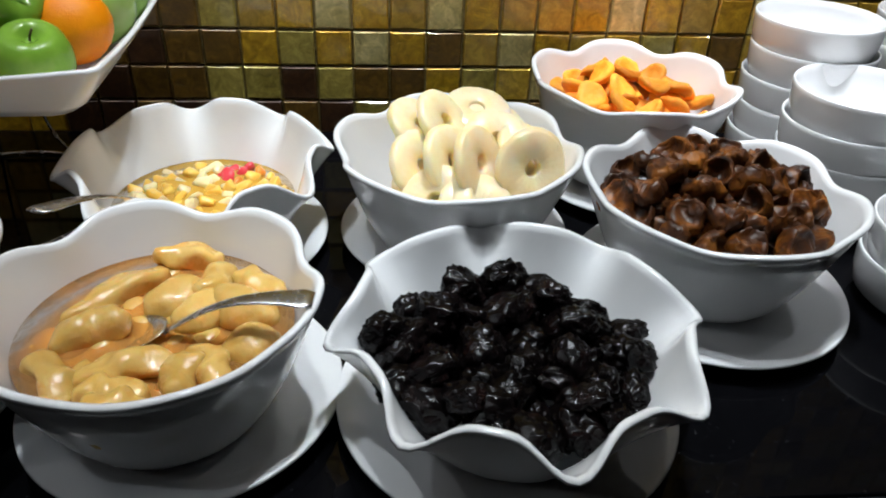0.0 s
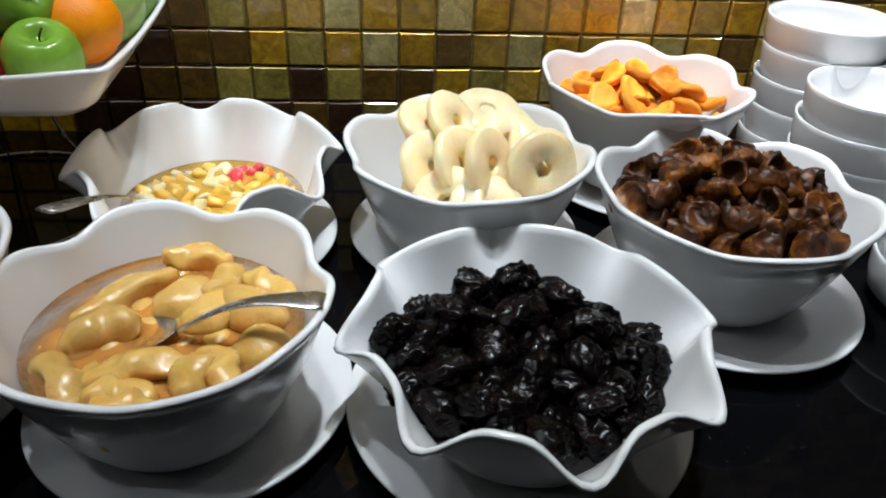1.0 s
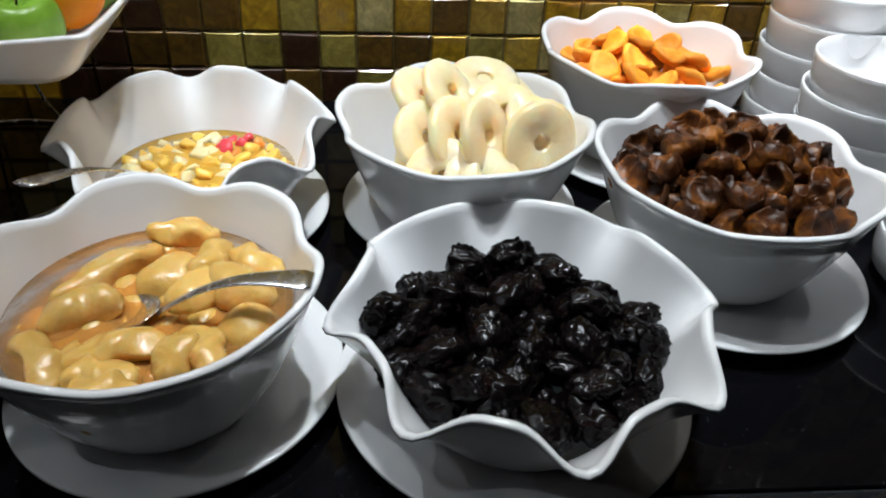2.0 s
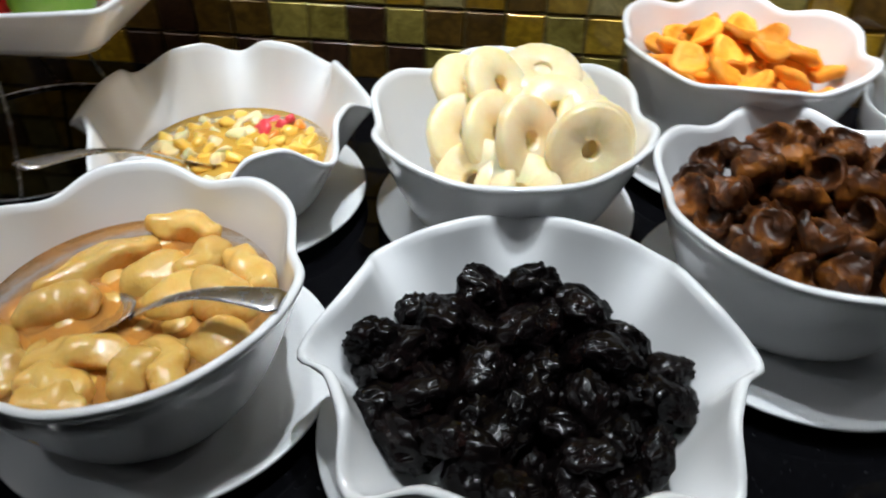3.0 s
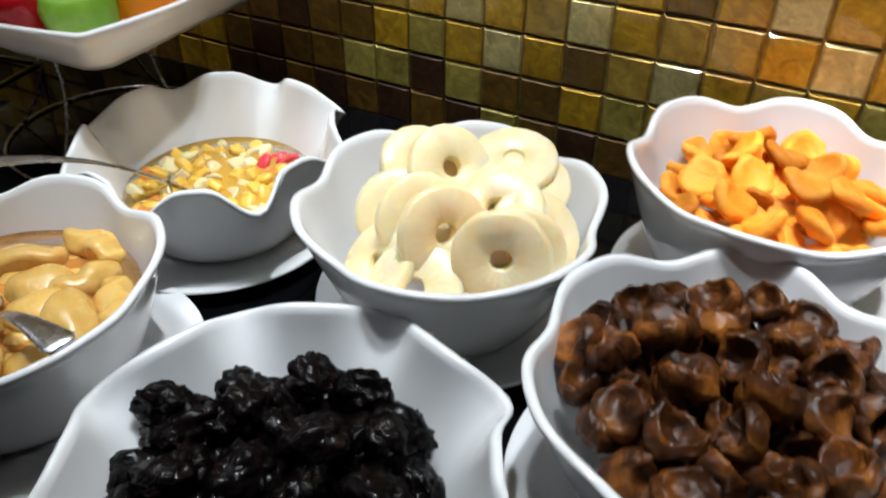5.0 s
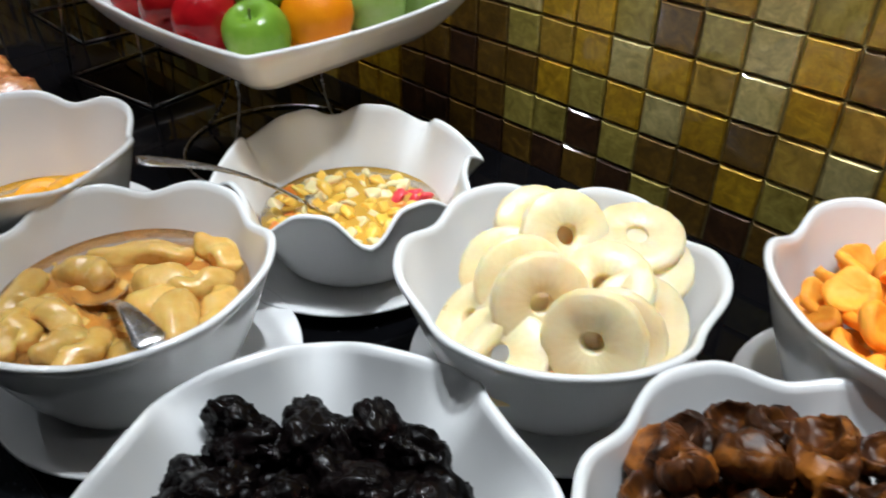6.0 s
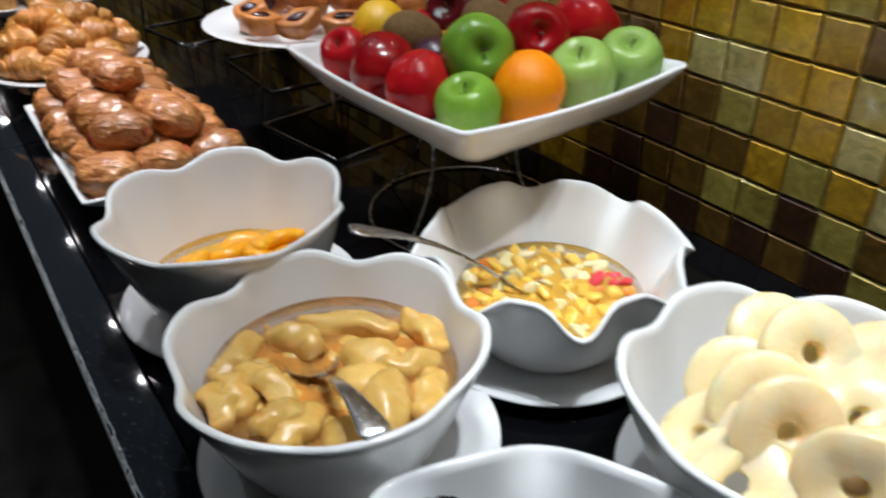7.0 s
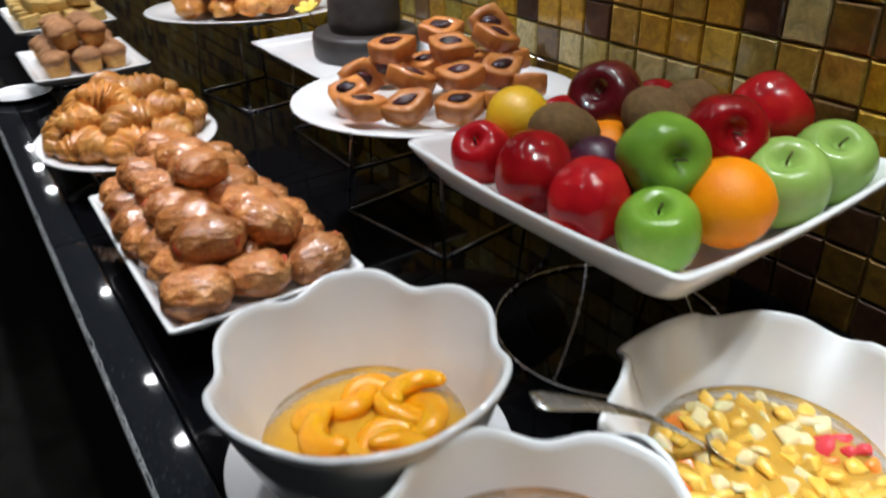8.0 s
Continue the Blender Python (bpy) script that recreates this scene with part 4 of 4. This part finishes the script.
def croissant(seed):
    n, R = 40, 0.046
    path = arc(R, 105, n)
    sizes = []
    for i in range(n + 1):
        s = i / n
        env = 0.006 + 0.0195 * math.sin(math.pi * s) ** 0.8
        step = 1 + 0.34 * (0.55 - ((abs(s - 0.5) * 2 * 3.6 + 0.3) % 1.0))
        sizes.append(env * step)
    return sweep(path, sizes, 18, 0.9, seed, 0.07)


crois = shared("croissant", [croissant(s) for s in range(4)], CRUST)
CP = (-1.13, -0.512)
for z, count, rad in ((0.034, 9, 0.102), (0.034, 4, 0.045), (0.06, 6, 0.068), (0.062, 2, 0.02), (0.085, 3, 0.03)):
    for i in range(count):
        a = 360 * i / count + z * 900
        piece("croissant", crois[rng.randrange(4)], pose(CP[0] + rad * math.cos(radians(a)), CP[1] + 0.9 * rad * math.sin(radians(a)), z, rng.uniform(-25, 25), rng.uniform(-20, 20), a + rng.uniform(-10, 190)) @ Matrix.Diagonal((1.12, 1.12, 1.15, 1)), "golden ridged croissant heaped on a plate", "croissant", "croissants on the plate")


def tart_body(seed):
    """A boat-shaped block of pastry with a hollow on top."""
    n, rings = 24, []

    def outline(sx, sy, z, round_to=0.0):
        pts = []
        for i in range(n):
            a = 2 * math.pi * i / n
            c, s = math.cos(a), math.sin(a)
            r = 1 / (abs(c) ** 1.15 + abs(s) ** 1.15) ** (1 / 1.15) * (1 if abs(c) < 0.94 else 0.93)
            pts.append((sx * r * c * (1 + 0.04 * math.sin(3 * a + seed)), sy * r * s, z + 0.0012 * math.sin(2 * a + seed)))
        return pts
    for sx, sy, z in ((0.028, 0.021, -0.012), (0.032, 0.025, -0.010), (0.034, 0.027, 0.0), (0.0345, 0.0275, 0.009), (0.033, 0.026, 0.0125), (0.021, 0.013, 0.0128), (0.018, 0.011, 0.0105)):
        rings.append(outline(sx, sy, z))
    return grid_mesh(rings)


tarts = shared("pastry", [tart_body(s) for s in range(4)], TART)
jams = shared("jam", [blob((0.0155, 0.0095, 0.0045), s, 0.35, 0.2, 2.0, 5.0, 2) for s in range(70, 73)], JAM)


def jam_tart(m, k):
    thing = piece("jam_pastry", tarts[k % 4], m, "boat-shaped brown pastry filled with dark jam", "pastry", "jam pastries on the plate")
    j = new("jam", jams[k % 3])
    j.parent = thing
    j.location = (0, 0, 0.0115)
    tagged(j, "dark glossy berry jam")


TARTS = [(-0.645, -0.327, 0.150, 8, 6, 20), (-0.612, -0.285, 0.150, 6, -4, 35), (-0.575, -0.235, 0.15, 0, 6, 50), (-0.565, -0.18, 0.15, -4, 8, 60), (-0.59, -0.12, 0.15, 0, 10, 80), (-0.7, -0.315, 0.15, 10, -6, 0), (-0.75, -0.275, 0.152, 80, 10, 30),
         (-0.78, -0.22, 0.152, 70, 0, 60), (-0.66, -0.25, 0.165, 10, 4, 30), (-0.625, -0.2, 0.168, 12, 8, 40), (-0.615, -0.145, 0.168, 8, 10, 60), (-0.7, -0.2, 0.165, 0, 0, 20), (-0.655, -0.095, 0.165, 0, 8, 90), (-0.71, -0.13, 0.16, 5, 0, 30),
         (-0.72, -0.24, 0.19, 12, 6, 10), (-0.665, -0.185, 0.192, 14, 12, 25), (-0.66, -0.12, 0.195, 16, 8, 50), (-0.72, -0.165, 0.2, 10, -6, 20), (-0.7, -0.1, 0.205, 60, 10, 20)]
for k, (x, y, z, rx, ry, rz) in enumerate(TARTS):
    jam_tart(pose(x, y, z + 0.003, rx + rng.uniform(-16, 16), ry + rng.uniform(-16, 16), rz + 40 + rng.uniform(-35, 35)), k)

muffin_cups = shared("muffin_cup", [lathe([(0.016, 0.0), (0.019, 0.0), (0.021, 0.008), (0.0245, 0.028), (0.026, 0.033), (0.02, 0.036), (0.002, 0.036)], 28)], MUFFIN)
muffin_tops = shared("muffin_top", [blob((0.028, 0.0275, 0.017), s, 0.16, 0.05, 1.4, 4.0, 3) for s in range(80, 84)], MUFFIN_TOP)


def muffin(x, y, z, k, tilt):
    thing = piece("muffin", muffin_cups[0], pose(x, y, z, tilt, 0.6 * tilt, 50 * k), "small brown muffin with a domed sugared top", "muffin", "muffins on the tray")
    top = new("muffin_top", muffin_tops[k % 4])
    top.parent = thing
    top.location = (0, 0, 0.034)


k = 0
MX, MY = -1.63, -0.485
for z, nx, ny in ((0.024, 4, 3), (0.069, 3, 2)):
    for ix in range(nx):
        for iy in range(ny):
            k += 1
            muffin(MX + (ix - (nx - 1) / 2) * 0.055 + rng.uniform(-0.004, 0.004), MY + (iy - (ny - 1) / 2) * 0.055 + rng.uniform(-0.004, 0.004), z, k, rng.uniform(-9, 9))

puffs = shared("pastry", [blob((0.034, 0.028, 0.02), s, 0.35, 0.12, 1.8, 4.0, 3) for s in range(90, 94)], CRUST)
for z, rad, gap in ((0.152, 0.13, 0.05), (0.178, 0.085, 0.052), (0.2, 0.03, 0.05)):
    for px, py in scatter(rng, rad, gap, 1500, 0.72):
        c, s = math.cos(radians(60)), math.sin(radians(60))
        piece("golden_pastry", rng.choice(puffs), pose(-1.4 + px * c - py * s, -0.19 + px * s + py * c, z, rng.uniform(-25, 25), rng.uniform(-25, 25), rng.uniform(0, 360)), "small golden baked pastry on an oval plate", "pastry", "golden pastries on the plate")

slices = shared("cake_slice", [box(-0.03, 0.03, -0.02, 0.02, -0.014, 0.014, 0.004, 2)], SPONGE)
for z, nx, ny in ((0.076, 5, 4), (0.105, 4, 3)):
    for ix in range(nx):
        for iy in range(ny):
            piece("cake_slice", slices[0], pose(-2.0 + (ix - (nx - 1) / 2) * 0.062, -0.47 + (iy - (ny - 1) / 2) * 0.045, z, rng.uniform(-12, 12), rng.uniform(-12, 12), rng.uniform(-15, 15)), "yellow sponge cake slice on a tray", "cake slice", "cake slices on the tray")

cake = tagged(new("tiered_cake"), "dark grey-brown round two-tiered chocolate cake", "cake")
cake.matrix_basis = pose(-1.03, -0.115, 0.1055)
for r, z0, z1 in ((0.09, 0.0, 0.042), (0.06, 0.042, 0.11), (0.038, 0.11, 0.17)):
    part("cake_tier", lathe([(0.01, z0), (r - 0.002, z0), (r, z0 + 0.003), (r + 0.001, (z0 + z1) / 2), (r, z1 - 0.006), (r - 0.004, z1 - 0.001), (r - 0.012, z1), (0.004, z1 - 0.0005)], 64), CHOC, cake)

flower = tagged(new("yellow_flower"), "small yellow flower garnish beside the pastries", "flower")
flower.matrix_basis = pose(-1.16, -0.16, 0.165, 20, 10, 0)
for a in range(0, 360, 60):
    part("petal", blob((0.012, 0.008, 0.003), a, 0.1, 0.0), YELLOW, flower).matrix_basis = pose(0.011 * math.cos(radians(a)), 0.011 * math.sin(radians(a)), 0.002, 0, -20, a)
part("stalk", rod([(0, 0, 0), (0.004, 0.002, -0.03), (0.006, 0.002, -0.06)], 0.0015, 6), STEM, flower)


# ---- wire stands under the raised dishes ----
def wire_stand(x, y, z, hx, hy, turn, label, bar=0.0022):
    thing = tagged(new("wire_stand"), label, "stand", "wire stands")
    h = z - TOP
    for zz, k, name in ((0.0022, 1.0, "base_frame"), (h - 0.0022, 0.86, "top_frame")):
        pts = [(k * hx, k * hy, zz), (-k * hx, k * hy, zz), (-k * hx, -k * hy, zz), (k * hx, -k * hy, zz)]
        for p, q in zip(pts, pts[1:] + pts[:1]):
            part("rail", rod([p, q], bar), BLACK_WIRE, thing)
    for sx in (-1, 1):
        for sy in (-1, 1):
            part("leg", rod([(sx * hx, sy * hy, 0.0022), (0.93 * sx * hx, 0.93 * sy * hy, h / 2), (0.86 * sx * hx, 0.86 * sy * hy, h - 0.0022)], bar), BLACK_WIRE, thing)
    thing.matrix_basis = pose(x, y, TOP, 0, 0, turn)
    return thing


def ring_stand(x, y, z, r, label):
    thing = tagged(new("ring_stand"), label, "stand", "wire stands")
    h = z - TOP
    part("base_ring", rod(ring_points(r, 0.0024), 0.0018), CHROME, thing)
    part("top_ring", rod(ring_points(0.62 * r, h - 0.002), 0.0018), CHROME, thing)
    for a in (20, 110, 200, 290):
        c, s = math.cos(radians(a)), math.sin(radians(a))
        pts = [((0.62 + 0.38 * (1 - w) ** 2 - 0.12 * math.sin(math.pi * w)) * r * c, (0.62 + 0.38 * (1 - w) ** 2 - 0.12 * math.sin(math.pi * w)) * r * s, 0.0024 + (h - 0.0044) * w) for w in [i / 12 for i in range(13)]]
        part("leg", rod(pts, 0.0018), CHROME, thing)
    thing.matrix_basis = pose(x, y, TOP)
    return thing


ring_stand(-0.35, -0.195, FRUIT_Z, 0.125, "chrome wire ring stand under the fruit dish")
wire_stand(-0.713, -0.509, 0.001, 0.11, 0.06, 0, "low dark wire riser under the roll tray")
wire_stand(-1.13, -0.512, 0.002, 0.07, 0.065, 0, "low dark wire riser under the croissant plate")
wire_stand(-0.69, -0.2, 0.12, 0.1, 0.08, 10, "tall dark wire riser under the jam pastries")
wire_stand(-1.63, -0.485, 0.018, 0.09, 0.07, 0, "low dark wire riser under the muffin tray")
wire_stand(-1.03, -0.14, 0.10, 0.12, 0.08, 0, "tall dark wire riser under the cake tray")
wire_stand(-1.4, -0.19, 0.12, 0.1, 0.08, 10, "tall dark wire riser under the pastry plate")
wire_stand(-2.0, -0.47, 0.05, 0.1, 0.07, 0, "low dark wire riser under the cake slices")

# ---- glass mosaic: the tiles behind the fruit are single pieces, the rest of the wall is one mesh ----
PITCH, GAP = 0.048, 0.0014


def tile_corners(x, z, s):
    h = s / 2 - GAP
    g = h - 0.002
    return [(x + a * h, 0.0075, z + b * h) for a, b in ((-1, -1), (1, -1), (1, 1), (-1, 1))] + [(x + a * h, 0.0024, z + b * h) for a, b in ((-1, -1), (1, -1), (1, 1), (-1, 1))] + \
           [(x + a * g, 0.0, z + b * g) for a, b in ((-1, -1), (1, -1), (1, 1), (-1, 1))]


TILE_FACES = [(8, 9, 10, 11)] + [(4 + i, 4 + (i + 1) % 4, 8 + (i + 1) % 4, 8 + i) for i in range(4)] + [(i, (i + 1) % 4, 4 + (i + 1) % 4, 4 + i) for i in range(4)]
tile_meshes = {}
for key, mat in FOILS.items():
    me = bpy.data.meshes.new("tile")
    me.from_pydata(tile_corners(0, 0, PITCH), [], TILE_FACES)
    me.materials.append(mat)
    tile_meshes[key] = me
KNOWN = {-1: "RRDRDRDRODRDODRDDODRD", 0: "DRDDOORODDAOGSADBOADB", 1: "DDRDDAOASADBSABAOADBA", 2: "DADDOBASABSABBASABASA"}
COLS, ROWS_UP = range(-7, 14), range(-1, 13)
rng = random.Random(11)
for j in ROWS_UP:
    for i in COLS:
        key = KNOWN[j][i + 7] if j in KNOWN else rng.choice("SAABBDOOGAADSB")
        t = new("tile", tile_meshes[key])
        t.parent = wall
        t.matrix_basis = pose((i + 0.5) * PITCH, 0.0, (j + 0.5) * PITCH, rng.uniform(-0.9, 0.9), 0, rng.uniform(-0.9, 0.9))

verts, faces, kinds = [], [], []
order = "SAABBDOOGAADRB"
for i in range(int(X0 / PITCH) + 1, int(X1 / PITCH)):
    for j in range(-1, int(CEIL / PITCH)):
        if i in COLS and j in ROWS_UP:
            continue
        base = len(verts)
        dx, dz = rng.uniform(-0.0004, 0.0004), rng.uniform(-0.0004, 0.0004)
        for a, (x, y, z) in enumerate(tile_corners((i + 0.5) * PITCH, (j + 0.5) * PITCH, PITCH)):
            verts.append((x, y + dx * (x - (i + 0.5) * PITCH) / 0.024 + dz * (z - (j + 0.5) * PITCH) / 0.024, z))
        k = rng.randrange(len(order))
        for f in TILE_FACES:
            faces.append(tuple(base + q for q in f))
            kinds.append("SABDOGR".index(order[k]))
me = bpy.data.meshes.new("far_tiles")
me.from_pydata(verts, [], faces)
for key in "SABDOGR":
    me.materials.append(FOILS[key])
me.polygons.foreach_set("material_index", kinds)
far = new("far_tiles", me)
far.parent = wall
tagged(far, "gold and bronze glass mosaic tiles further along", kind="stuff")
